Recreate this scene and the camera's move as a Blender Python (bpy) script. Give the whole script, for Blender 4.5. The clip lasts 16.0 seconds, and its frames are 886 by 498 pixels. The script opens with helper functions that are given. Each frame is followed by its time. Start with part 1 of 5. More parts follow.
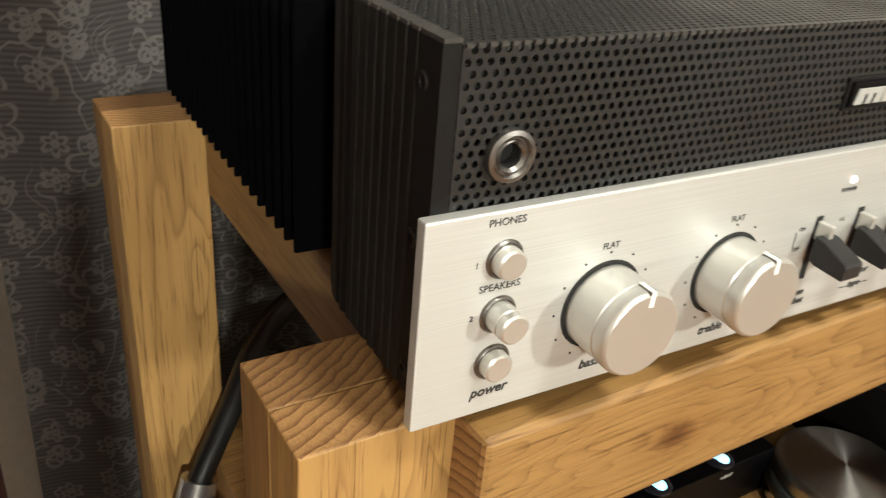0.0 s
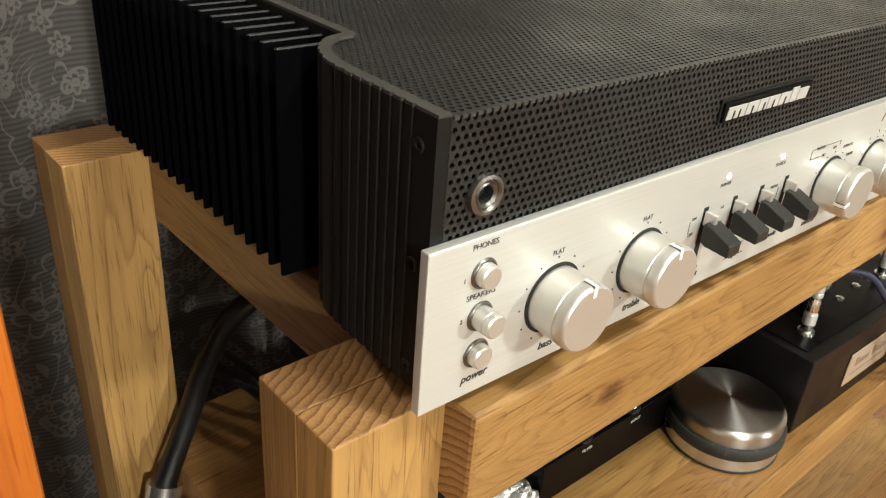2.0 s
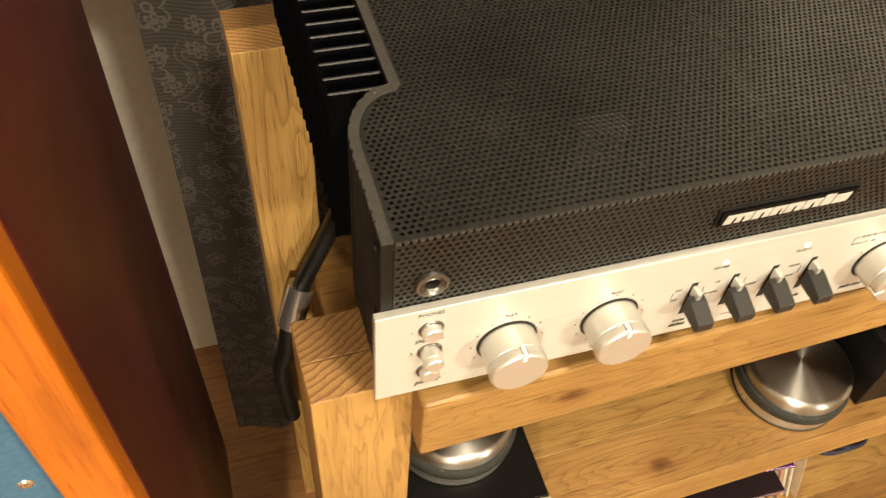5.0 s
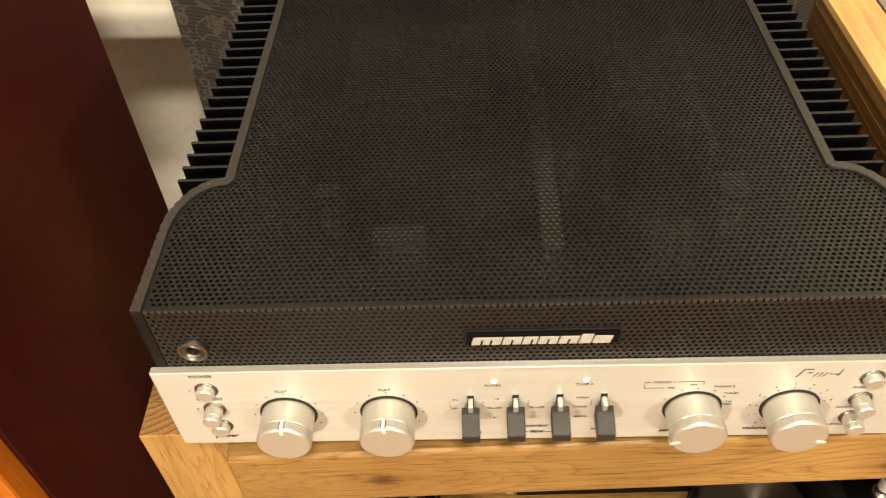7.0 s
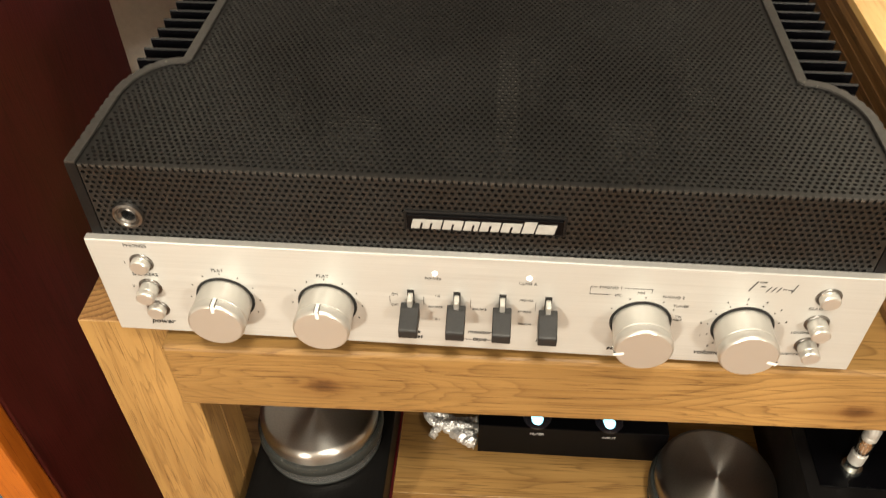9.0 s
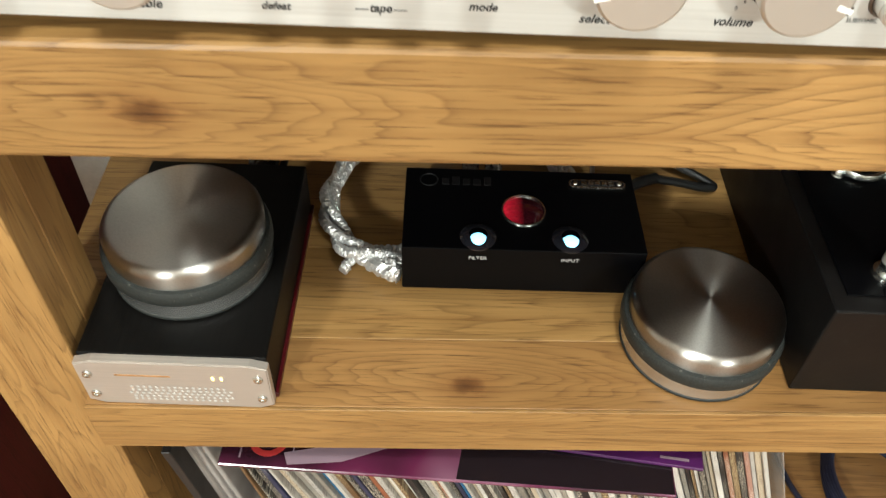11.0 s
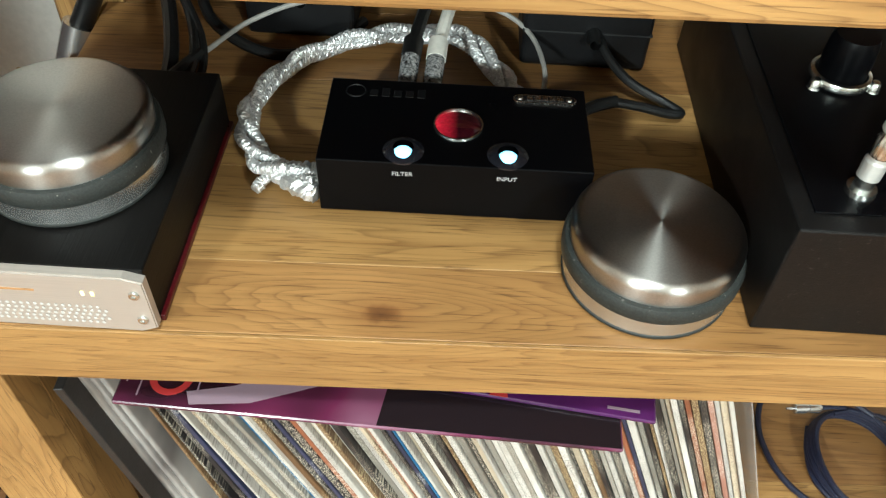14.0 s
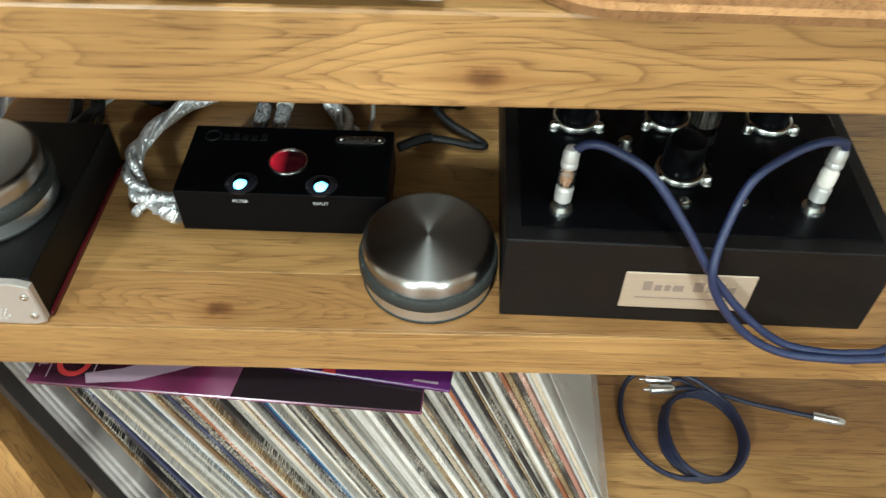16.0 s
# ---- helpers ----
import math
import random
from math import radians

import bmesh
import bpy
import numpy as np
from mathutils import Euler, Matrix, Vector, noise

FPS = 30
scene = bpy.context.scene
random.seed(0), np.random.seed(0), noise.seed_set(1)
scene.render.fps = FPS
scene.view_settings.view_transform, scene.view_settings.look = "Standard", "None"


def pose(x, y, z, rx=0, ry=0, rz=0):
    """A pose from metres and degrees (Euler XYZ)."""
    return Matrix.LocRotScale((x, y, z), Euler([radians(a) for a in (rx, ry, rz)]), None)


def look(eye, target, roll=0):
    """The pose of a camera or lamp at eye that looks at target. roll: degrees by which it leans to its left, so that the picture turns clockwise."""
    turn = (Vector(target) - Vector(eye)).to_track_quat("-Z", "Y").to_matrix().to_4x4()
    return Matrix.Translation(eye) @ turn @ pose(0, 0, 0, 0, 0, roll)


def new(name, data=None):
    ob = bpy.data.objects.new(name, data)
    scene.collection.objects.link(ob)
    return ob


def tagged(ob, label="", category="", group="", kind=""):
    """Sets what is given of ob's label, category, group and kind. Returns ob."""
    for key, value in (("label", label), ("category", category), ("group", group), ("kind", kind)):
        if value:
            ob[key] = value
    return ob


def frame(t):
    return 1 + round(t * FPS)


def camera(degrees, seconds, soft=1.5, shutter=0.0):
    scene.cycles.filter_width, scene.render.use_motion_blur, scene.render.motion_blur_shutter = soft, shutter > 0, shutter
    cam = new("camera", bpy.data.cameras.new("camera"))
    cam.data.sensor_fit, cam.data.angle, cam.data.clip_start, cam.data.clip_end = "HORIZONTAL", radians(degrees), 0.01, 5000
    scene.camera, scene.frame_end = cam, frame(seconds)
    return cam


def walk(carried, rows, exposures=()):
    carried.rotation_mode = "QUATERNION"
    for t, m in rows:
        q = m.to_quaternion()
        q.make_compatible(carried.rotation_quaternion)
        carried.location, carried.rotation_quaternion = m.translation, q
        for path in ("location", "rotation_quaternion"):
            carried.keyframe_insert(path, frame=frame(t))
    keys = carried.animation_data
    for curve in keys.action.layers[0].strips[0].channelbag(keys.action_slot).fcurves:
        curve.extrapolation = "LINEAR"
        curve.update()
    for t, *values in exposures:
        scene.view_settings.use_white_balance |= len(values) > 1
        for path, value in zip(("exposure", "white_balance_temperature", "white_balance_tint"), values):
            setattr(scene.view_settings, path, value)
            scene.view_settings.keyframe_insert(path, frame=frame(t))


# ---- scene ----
cam = camera(57.5, 16.0, soft=1.25, shutter=0.3)
PATH = [
    (0, (-0.097, -0.168, 0.967), (0.829, 1.341, 0.037), 5.1),
    (0.5, (-0.118, -0.184, 0.977), (0.975, 1.232, 0.081), 3.1),
    (1, (-0.149, -0.192, 0.981), (0.99, 1.169, 0.059), 4.3),
    (1.5, (-0.154, -0.184, 0.995), (1.02, 1.131, 0.05), 5.4),
    (2, (-0.156, -0.184, 1.008), (1.002, 1.13, 0.042), 4.5),
    (2.5, (-0.16, -0.187, 1.023), (0.99, 1.126, 0.047), 3.9),
    (3, (-0.159, -0.189, 1.049), (0.953, 1.133, 0.042), 3.4),
    (3.5, (-0.149, -0.191, 1.081), (0.749, 1.134, -0.117), 1.6),
    (3.7, (-0.145, -0.195, 1.095), (0.64, 1.088, -0.223), 1.5),
    (5.8, (0.081, -0.216, 1.208), (0.227, 1.03, -0.35), 0.9),
    (6, (0.117, -0.223, 1.213), (0.139, 1.075, -0.308), -2.4),
    (6.5, (0.144, -0.237, 1.22), (0.085, 1.103, -0.264), -3.8),
    (7, (0.177, -0.253, 1.225), (0.101, 1.137, -0.211), -3.6),
    (7.5, (0.208, -0.266, 1.225), (0.096, 1.147, -0.186), -2.7),
    (8, (0.229, -0.285, 1.222), (0.08, 1.144, -0.169), -2.0),
    (8.5, (0.226, -0.297, 1.203), (0.064, 1.146, -0.172), -1.8),
    (9, (0.217, -0.295, 1.162), (0.09, 1.142, -0.223), -0.6),
    (9.5, (0.2, -0.285, 1.115), (0.121, 1.127, -0.299), 0.9),
    (10, (0.195, -0.281, 1.059), (0.191, 1.09, -0.397), 2.4),
    (10.2, (0.201, -0.277, 1.043), (0.206, 1.08, -0.426), 2.7),
    (12.3, (0.262, -0.227, 0.871), (0.289, 1.128, -0.6), 2.1),
    (12.5, (0.26, -0.224, 0.873), (0.295, 1.122, -0.606), 2.6),
    (13, (0.264, -0.225, 0.878), (0.285, 1.118, -0.604), 2.6),
    (13.5, (0.272, -0.234, 0.884), (0.284, 1.111, -0.596), 3.1),
    (14, (0.29, -0.248, 0.889), (0.279, 1.094, -0.594), 3.1),
    (14.5, (0.325, -0.268, 0.905), (0.259, 1.072, -0.578), 2.7),
    (15, (0.363, -0.3, 0.925), (0.263, 1.034, -0.562), 2.3),
    (15.5, (0.403, -0.317, 0.953), (0.291, 1.013, -0.536), 2.2),
    (16, (0.429, -0.334, 0.996), (0.385, 1.018, -0.477), 1.0),
]
EXPOSURES = [
    (0.0, -0.05, 6350, 3), (2.5, 0.10, 6350, 2), (3.5, 0.55, 7400, 6), (3.7, 0.55, 7800, 6), (5.8, 0.05, 8500, 8), (7.0, -0.03, 8400, 8), (8.0, -0.05, 8000, 8),
    (9.0, -0.12, 7200, 8), (10.0, -0.30, 6500, 6), (12.3, 0.56, 5650, -5), (13.5, 0.54, 5550, -5), (14.0, 0.42, 5550, -5), (14.5, 0.08, 5600, -4),
    (15.0, 0.30, 5550, -5), (15.5, 0.40, 5500, -5), (16.0, 0.18, 5350, -6),
]
walk(cam, [(t, look(eye, target, roll)) for t, eye, target, roll in PATH], EXPOSURES)

# ---- light ----
world = bpy.data.worlds.new("world")
scene.world = world
world.use_nodes = True
world.node_tree.nodes["Background"].inputs[0].default_value = (1.0, 0.86, 0.68, 1)
world.node_tree.nodes["Background"].inputs[1].default_value = 0.02


def lamp(name, eye, target, power, size, colour=(1.0, 0.952, 0.865)):
    data = bpy.data.lights.new(name, "AREA")
    data.shape, data.size, data.energy, data.color = "DISK", size, power, colour
    ob = new(name, data)
    ob.matrix_world = look(eye, target)
    return ob


lamp("standing_lamp", (1.45, -2.25, 1.58), (0.3, 0.1, 0.7), 38, 0.20)
lamp("standing_lamp", (-0.65, -2.35, 1.62), (0.2, 0.1, 0.7), 60, 0.20)
lamp("ceiling_lamp", (0.35, -0.75, 2.46), (0.15, 0.2, 0.7), 39, 0.30)


# ---- materials ----
def material(name, colour, rough=0.5, metal=0.0, spec=0.5):
    m = bpy.data.materials.new(name)
    m.use_nodes = True
    b = m.node_tree.nodes["Principled BSDF"]
    b.inputs["Base Color"].default_value = (*colour, 1)
    b.inputs["Roughness"].default_value = rough
    b.inputs["Metallic"].default_value = metal
    b.inputs["Specular IOR Level"].default_value = spec
    return m, m.node_tree.nodes, m.node_tree.links, b


def coords(nodes, links, scale, kind="Object", turn=(0, 0, 0)):
    c, mp = nodes.new("ShaderNodeTexCoord"), nodes.new("ShaderNodeMapping")
    mp.inputs["Scale"].default_value = scale
    mp.inputs["Rotation"].default_value = turn
    links.new(c.outputs[kind], mp.inputs["Vector"])
    return mp


def noise_tex(nodes, links, vec, scale, detail=4, distortion=0.0, rough=0.55):
    n = nodes.new("ShaderNodeTexNoise")
    n.inputs["Scale"].default_value, n.inputs["Detail"].default_value = scale, detail
    n.inputs["Distortion"].default_value, n.inputs["Roughness"].default_value = distortion, rough
    if vec is not None:
        links.new(vec, n.inputs["Vector"])
    return n


def ramp(nodes, links, fac, stops):
    r = nodes.new("ShaderNodeValToRGB")
    e = r.color_ramp.elements
    while len(e) < len(stops):
        e.new(0.5)
    for k, (p, c) in zip(e, stops):
        k.position, k.color = p, (*c, 1) if len(c) == 3 else c
    links.new(fac, r.inputs["Fac"])
    return r


def mix(nodes, links, fac, a, b, blend="MIX"):
    m = nodes.new("ShaderNodeMix")
    m.data_type, m.blend_type = "RGBA", blend
    for sock, v in ((m.inputs[0], fac), (m.inputs[6], a), (m.inputs[7], b)):
        if isinstance(v, (int, float)):
            sock.default_value = v
        elif isinstance(v, tuple):
            sock.default_value = (*v, 1)
        else:
            links.new(v, sock)
    return m.outputs[2]


def bump(nodes, links, b, height, strength=0.2, distance=0.001):
    n = nodes.new("ShaderNodeBump")
    n.inputs["Strength"].default_value, n.inputs["Distance"].default_value = strength, distance
    links.new(height, n.inputs["Height"])
    links.new(n.outputs[0], b.inputs["Normal"])


def wood(name, axis, dark, light, rough=0.45, ring=1.0, knots=True, knots_at=()):
    """Solid wood with its grain along an axis."""
    m, nodes, links, b = material(name, light, rough)
    info = nodes.new("ShaderNodeObjectInfo")
    shift = nodes.new("ShaderNodeVectorMath")
    shift.operation = "MULTIPLY_ADD"
    c = nodes.new("ShaderNodeTexCoord")
    links.new(info.outputs["Random"], shift.inputs[0])
    shift.inputs[1].default_value = (3.1, 2.3, 4.7)
    links.new(c.outputs["Object"], shift.inputs[2])
    long, cross = 1.7 * ring, 15.0 * ring
    mp = nodes.new("ShaderNodeMapping")
    mp.inputs["Scale"].default_value = [long if a == axis else cross for a in "xyz"]
    links.new(shift.outputs[0], mp.inputs["Vector"])
    broad = noise_tex(nodes, links, mp.outputs[0], 1.0, 3, 1.1)
    saw = nodes.new("ShaderNodeMath")
    saw.operation = "MULTIPLY"
    saw.inputs[1].default_value = 15.0
    phase = broad.outputs["Fac"]
    for spot in knots_at:
        gap = nodes.new("ShaderNodeVectorMath")
        gap.operation = "SUBTRACT"
        links.new(c.outputs["Object"], gap.inputs[0])
        gap.inputs[1].default_value = spot
        stretch = nodes.new("ShaderNodeVectorMath")
        stretch.operation = "MULTIPLY"
        stretch.inputs[1].default_value = (0.30, 1, 1)
        links.new(gap.outputs[0], stretch.inputs[0])
        size = nodes.new("ShaderNodeVectorMath")
        size.operation = "LENGTH"
        links.new(stretch.outputs[0], size.inputs[0])
        swell = nodes.new("ShaderNodeMapRange")
        swell.interpolation_type = "SMOOTHERSTEP"
        swell.inputs["From Min"].default_value, swell.inputs["From Max"].default_value = 0.045, 0.0
        swell.inputs["To Min"].default_value, swell.inputs["To Max"].default_value = 0.0, 0.34
        links.new(size.outputs["Value"], swell.inputs["Value"])
        more = nodes.new("ShaderNodeMath")
        more.operation = "ADD"
        links.new(phase, more.inputs[0])
        links.new(swell.outputs[0], more.inputs[1])
        phase = more.outputs[0]
    links.new(phase, saw.inputs[0])
    wave = nodes.new("ShaderNodeMath")
    wave.operation = "FRACT"
    links.new(saw.outputs[0], wave.inputs[0])
    mp2 = nodes.new("ShaderNodeMapping")
    mp2.inputs["Scale"].default_value = [24.0 if a == axis else 760.0 for a in "xyz"]
    links.new(shift.outputs[0], mp2.inputs["Vector"])
    fine = noise_tex(nodes, links, mp2.outputs[0], 1.0, 3)
    mid = tuple((p + q) / 2 for p, q in zip(dark, light))
    r1 = ramp(nodes, links, wave.outputs[0], [(0.0, light), (0.45, light), (0.80, tuple(0.22 * p + 0.78 * q for p, q in zip(dark, light))), (0.93, tuple(0.52 * p + 0.48 * q for p, q in zip(dark, light))), (1.0, light)])
    r2 = ramp(nodes, links, fine.outputs["Fac"], [(0.33, tuple(1.5 * v for v in dark)), (0.43, (1, 1, 1))])
    faint = ramp(nodes, links, noise_tex(nodes, links, mp.outputs[0], 0.45, 2).outputs["Fac"], [(0.36, (0.35, 0.35, 0.35)), (0.60, (1, 1, 1))])
    lines = mix(nodes, links, faint.outputs[0], tuple(0.10 * p + 0.90 * q for p, q in zip(dark, light)), r1.outputs[0])
    base = mix(nodes, links, 0.54, lines, r2.outputs[0], "MULTIPLY")
    mp4 = nodes.new("ShaderNodeMapping")
    mp4.inputs["Scale"].default_value = [3.0 if a == axis else 130.0 for a in "xyz"]
    links.new(shift.outputs[0], mp4.inputs["Vector"])
    streak = noise_tex(nodes, links, mp4.outputs[0], 1.0, 3, 0.5)
    r5 = ramp(nodes, links, streak.outputs["Fac"], [(0.28, (0.80, 0.74, 0.68)), (0.50, (1, 1, 1)), (0.72, (1.08, 1.07, 1.05))])
    base = mix(nodes, links, 1.0, base, r5.outputs[0], "MULTIPLY")
    if knots:
        mp3 = nodes.new("ShaderNodeMapping")
        mp3.inputs["Scale"].default_value = [3.0 if a == axis else 7.0 for a in "xyz"]
        links.new(shift.outputs[0], mp3.inputs["Vector"])
        v = nodes.new("ShaderNodeTexVoronoi")
        v.inputs["Scale"].default_value = 1.6
        links.new(mp3.outputs[0], v.inputs["Vector"])
        k = ramp(nodes, links, v.outputs["Distance"], [(0.015, tuple(0.45 * p for p in dark)), (0.10, (1, 1, 1))])
        base = mix(nodes, links, 0.8, base, k.outputs[0], "MULTIPLY")
    for spot in knots_at:
        wob = noise_tex(nodes, links, c.outputs["Object"], 170, 3)
        near = mix(nodes, links, 0.005, c.outputs["Object"], wob.outputs["Color"], "ADD")
        gap = nodes.new("ShaderNodeVectorMath")
        gap.operation = "SUBTRACT"
        links.new(near, gap.inputs[0])
        gap.inputs[1].default_value = [v + 0.0025 for v in spot]
        stretch = nodes.new("ShaderNodeVectorMath")
        stretch.operation = "MULTIPLY"
        stretch.inputs[1].default_value = (0.6, 1, 1)
        links.new(gap.outputs[0], stretch.inputs[0])
        size = nodes.new("ShaderNodeVectorMath")
        size.operation = "LENGTH"
        links.new(stretch.outputs[0], size.inputs[0])
        k = ramp(nodes, links, size.outputs["Value"], [(0.0012, (0.20, 0.12, 0.08)), (0.0030, (0.60, 0.48, 0.40)), (0.0042, (0.36, 0.26, 0.20)), (0.0075, (0.84, 0.78, 0.74)), (0.018, (1, 1, 1))])
        base = mix(nodes, links, 0.9, base, k.outputs[0], "MULTIPLY")
    big = noise_tex(nodes, links, shift.outputs[0], 6.0, 2)
    r3 = ramp(nodes, links, big.outputs["Fac"], [(0.3, (0.74, 0.70, 0.66)), (0.7, (1.12, 1.1, 1.06))])
    base = mix(nodes, links, 1.0, base, r3.outputs[0], "MULTIPLY")
    r4 = ramp(nodes, links, info.outputs["Random"], [(0, (0.70, 0.64, 0.59)), (0.5, (0.97, 0.95, 0.93)), (1, (1.14, 1.14, 1.13))])
    base = mix(nodes, links, 1.0, base, r4.outputs[0], "MULTIPLY")
    links.new(base, b.inputs["Base Color"])
    rr = ramp(nodes, links, big.outputs["Fac"], [(0.3, (rough - 0.08,) * 3), (0.7, (rough + 0.1,) * 3)])
    links.new(rr.outputs[0], b.inputs["Roughness"])
    bump(nodes, links, b, fine.outputs["Fac"], 0.22, 0.0006)
    return m


def end_grain(name, dark, light, axis, centre):
    """Sawn end of a beam: curved year rings round a heart outside the piece."""
    m, nodes, links, b = material(name, light, 0.6)
    c, mp = nodes.new("ShaderNodeTexCoord"), nodes.new("ShaderNodeMapping")
    mp.inputs["Location"].default_value = centre
    links.new(c.outputs["Object"], mp.inputs["Vector"])
    d = noise_tex(nodes, links, mp.outputs[0], 40, 2)
    off = mix(nodes, links, 0.006, mp.outputs[0], d.outputs["Color"], "ADD")
    w = nodes.new("ShaderNodeTexWave")
    w.wave_type, w.rings_direction, w.wave_profile = "RINGS", axis.upper(), "SAW"
    w.inputs["Scale"].default_value, w.inputs["Distortion"].default_value = 72, 1.6
    w.inputs["Detail"].default_value, w.inputs["Detail Scale"].default_value = 3, 2
    links.new(off, w.inputs["Vector"])
    r = ramp(nodes, links, w.outputs["Fac"], [(0.0, light), (0.55, tuple(0.75 * q + 0.25 * p for p, q in zip(dark, light))), (1, dark)])
    sp = noise_tex(nodes, links, mp.outputs[0], 900, 2)
    r2 = ramp(nodes, links, sp.outputs["Fac"], [(0.35, (0.6, 0.55, 0.5)), (0.55, (1, 1, 1))])
    info = nodes.new("ShaderNodeObjectInfo")
    r3 = ramp(nodes, links, info.outputs["Random"], [(0, (0.5, 0.46, 0.42)), (1, (1.1, 1.1, 1.1))])
    grainy = mix(nodes, links, 0.5, r.outputs[0], r2.outputs[0], "MULTIPLY")
    links.new(mix(nodes, links, 1.0, grainy, r3.outputs[0], "MULTIPLY"), b.inputs["Base Color"])
    bump(nodes, links, b, sp.outputs["Fac"], 0.3, 0.0005)
    return m


def speckled(name, colour, rough=0.5, metal=0.0, scale=300, amount=0.25, relief=0.15, spec=0.5, dust=0.0):
    """Paint, rubber or plastic with fine mottling and faint dirt."""
    m, nodes, links, b = material(name, colour, rough, metal, spec)
    mp = coords(nodes, links, (1, 1, 1))
    n1, n2 = noise_tex(nodes, links, mp.outputs[0], scale, 3), noise_tex(nodes, links, mp.outputs[0], 14, 4)
    a = ramp(nodes, links, n1.outputs["Fac"], [(0.3, (1 - amount,) * 3), (0.7, (1 + amount,) * 3)])
    base = mix(nodes, links, 1.0, colour, a.outputs[0], "MULTIPLY")
    if dust:
        d = noise_tex(nodes, links, mp.outputs[0], 420, 2)
        k = ramp(nodes, links, d.outputs["Fac"], [(0.69, (0, 0, 0)), (0.76, (dust,) * 3)])
        base = mix(nodes, links, k.outputs[0], base, (0.45, 0.42, 0.38))
    links.new(base, b.inputs["Base Color"])
    r = ramp(nodes, links, n2.outputs["Fac"], [(0.3, (max(0.03, rough - 0.1),) * 3), (0.7, (min(1, rough + 0.12),) * 3)])
    links.new(r.outputs[0], b.inputs["Roughness"])
    bump(nodes, links, b, n1.outputs["Fac"], relief, 0.0004)
    return m


def brushed(name, colour, rough=0.3, along="x", turned=False, aniso=0.6, metal=1.0):
    """Brushed metal: straight along an axis, or turned round the vertical axis."""
    m, nodes, links, b = material(name, colour, rough, metal)
    mp = coords(nodes, links, [8 if a == along else 1800 for a in "xyz"] if not turned else (900, 900, 900))
    n = noise_tex(nodes, links, mp.outputs[0], 1.0, 2)
    r = ramp(nodes, links, n.outputs["Fac"], [(0.3, (rough - 0.07,) * 3), (0.7, (rough + 0.10,) * 3)])
    if not turned:
        links.new(r.outputs[0], b.inputs["Roughness"])
    c = ramp(nodes, links, n.outputs["Fac"], [(0.3, tuple(0.9 * v for v in colour)), (0.7, tuple(min(1, 1.05 * v) for v in colour))])
    links.new(c.outputs[0], b.inputs["Base Color"])
    if aniso:
        t = nodes.new("ShaderNodeTangent")
        t.direction_type, t.axis = "RADIAL", "Z" if turned else ("Y" if along == "y" else "Z")
        b.inputs["Anisotropic"].default_value = aniso
        b.inputs["Anisotropic Rotation"].default_value = 0.25
        links.new(t.outputs[0], b.inputs["Tangent"])
    return m


def glow(name, colour, strength):
    m, nodes, links, b = material(name, colour, 0.3)
    b.inputs["Emission Color"].default_value = (*colour, 1)
    b.inputs["Emission Strength"].default_value = strength
    return m


OAK_D, OAK_L = (0.108, 0.048, 0.015), (0.378, 0.230, 0.083)
WOOD_X = wood("oiled_oak_lengthwise", "x", OAK_D, OAK_L, knots_at=((0.289, 0.005, 0.535), (0.150, -0.018, 0.762), (0.47, -0.018, 0.756)))
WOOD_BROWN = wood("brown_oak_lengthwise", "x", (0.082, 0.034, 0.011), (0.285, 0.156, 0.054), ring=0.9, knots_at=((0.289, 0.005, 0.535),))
WOOD_Y = wood("oiled_oak_deep", "y", OAK_D, OAK_L)
WOOD_Z = wood("oiled_oak_upright", "z", OAK_D, OAK_L)
OAK_END = {a: end_grain("oak_end_grain_" + a, (0.17, 0.070, 0.022), (0.46, 0.255, 0.095), a, c) for a, c in (("x", (0, 0.03, -0.70)), ("y", (-0.03, 0, -0.70)), ("z", (0.05, -0.16, 0)))}
CHERRY = wood("orange_cherry", "z", (0.30, 0.07, 0.010), (0.52, 0.155, 0.018), 0.38)
# Reddish veneer with the shade of the cabinet's side mixed into its colour.
MAHOGANY_SHADED = wood("shaded_red_mahogany", "z", (0.010, 0.0015, 0.0020), (0.064, 0.0080, 0.0085), 0.36, 1.2, False)
PLY = wood("layered_ply", "y", (0.09, 0.044, 0.018), (0.23, 0.125, 0.052), 0.4, 1, False)
PLY_LIGHT = wood("layered_ply_light", "y", (0.20, 0.105, 0.042), (0.37, 0.215, 0.095), 0.4, 1, False)
MAPLE = wood("pale_maple", "y", (0.55, 0.32, 0.12), (0.72, 0.48, 0.20), 0.35, 1, False)
FLOORWOOD = wood("orange_floorboards", "x", (0.15, 0.066, 0.028), (0.30, 0.155, 0.070), 0.4)
ALU = brushed("brushed_champagne_aluminium", (0.53, 0.525, 0.505), 0.46, "x", False, 0.6, 0.5)
ALU_KNOB, *_ = material("spun_aluminium", (0.60, 0.59, 0.56), 0.34, 0.72)
STEELSIDE, *_ = material("polished_steel", (0.62, 0.62, 0.61), 0.26, 0.92)
STEEL = brushed("turned_steel", (0.46, 0.445, 0.42), 0.32, "x", True, 0.85)
CHROME, *_ = material("chrome", (0.62, 0.64, 0.62), 0.26, 1.0)
DARKNICKEL = brushed("dark_nickel", (0.20, 0.19, 0.18), 0.35, "z", False, 0.0)
NICKEL = brushed("satin_nickel", (0.68, 0.66, 0.62), 0.22, "z", False, 0.0)
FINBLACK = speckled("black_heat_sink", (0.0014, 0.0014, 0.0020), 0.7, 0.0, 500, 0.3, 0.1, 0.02)
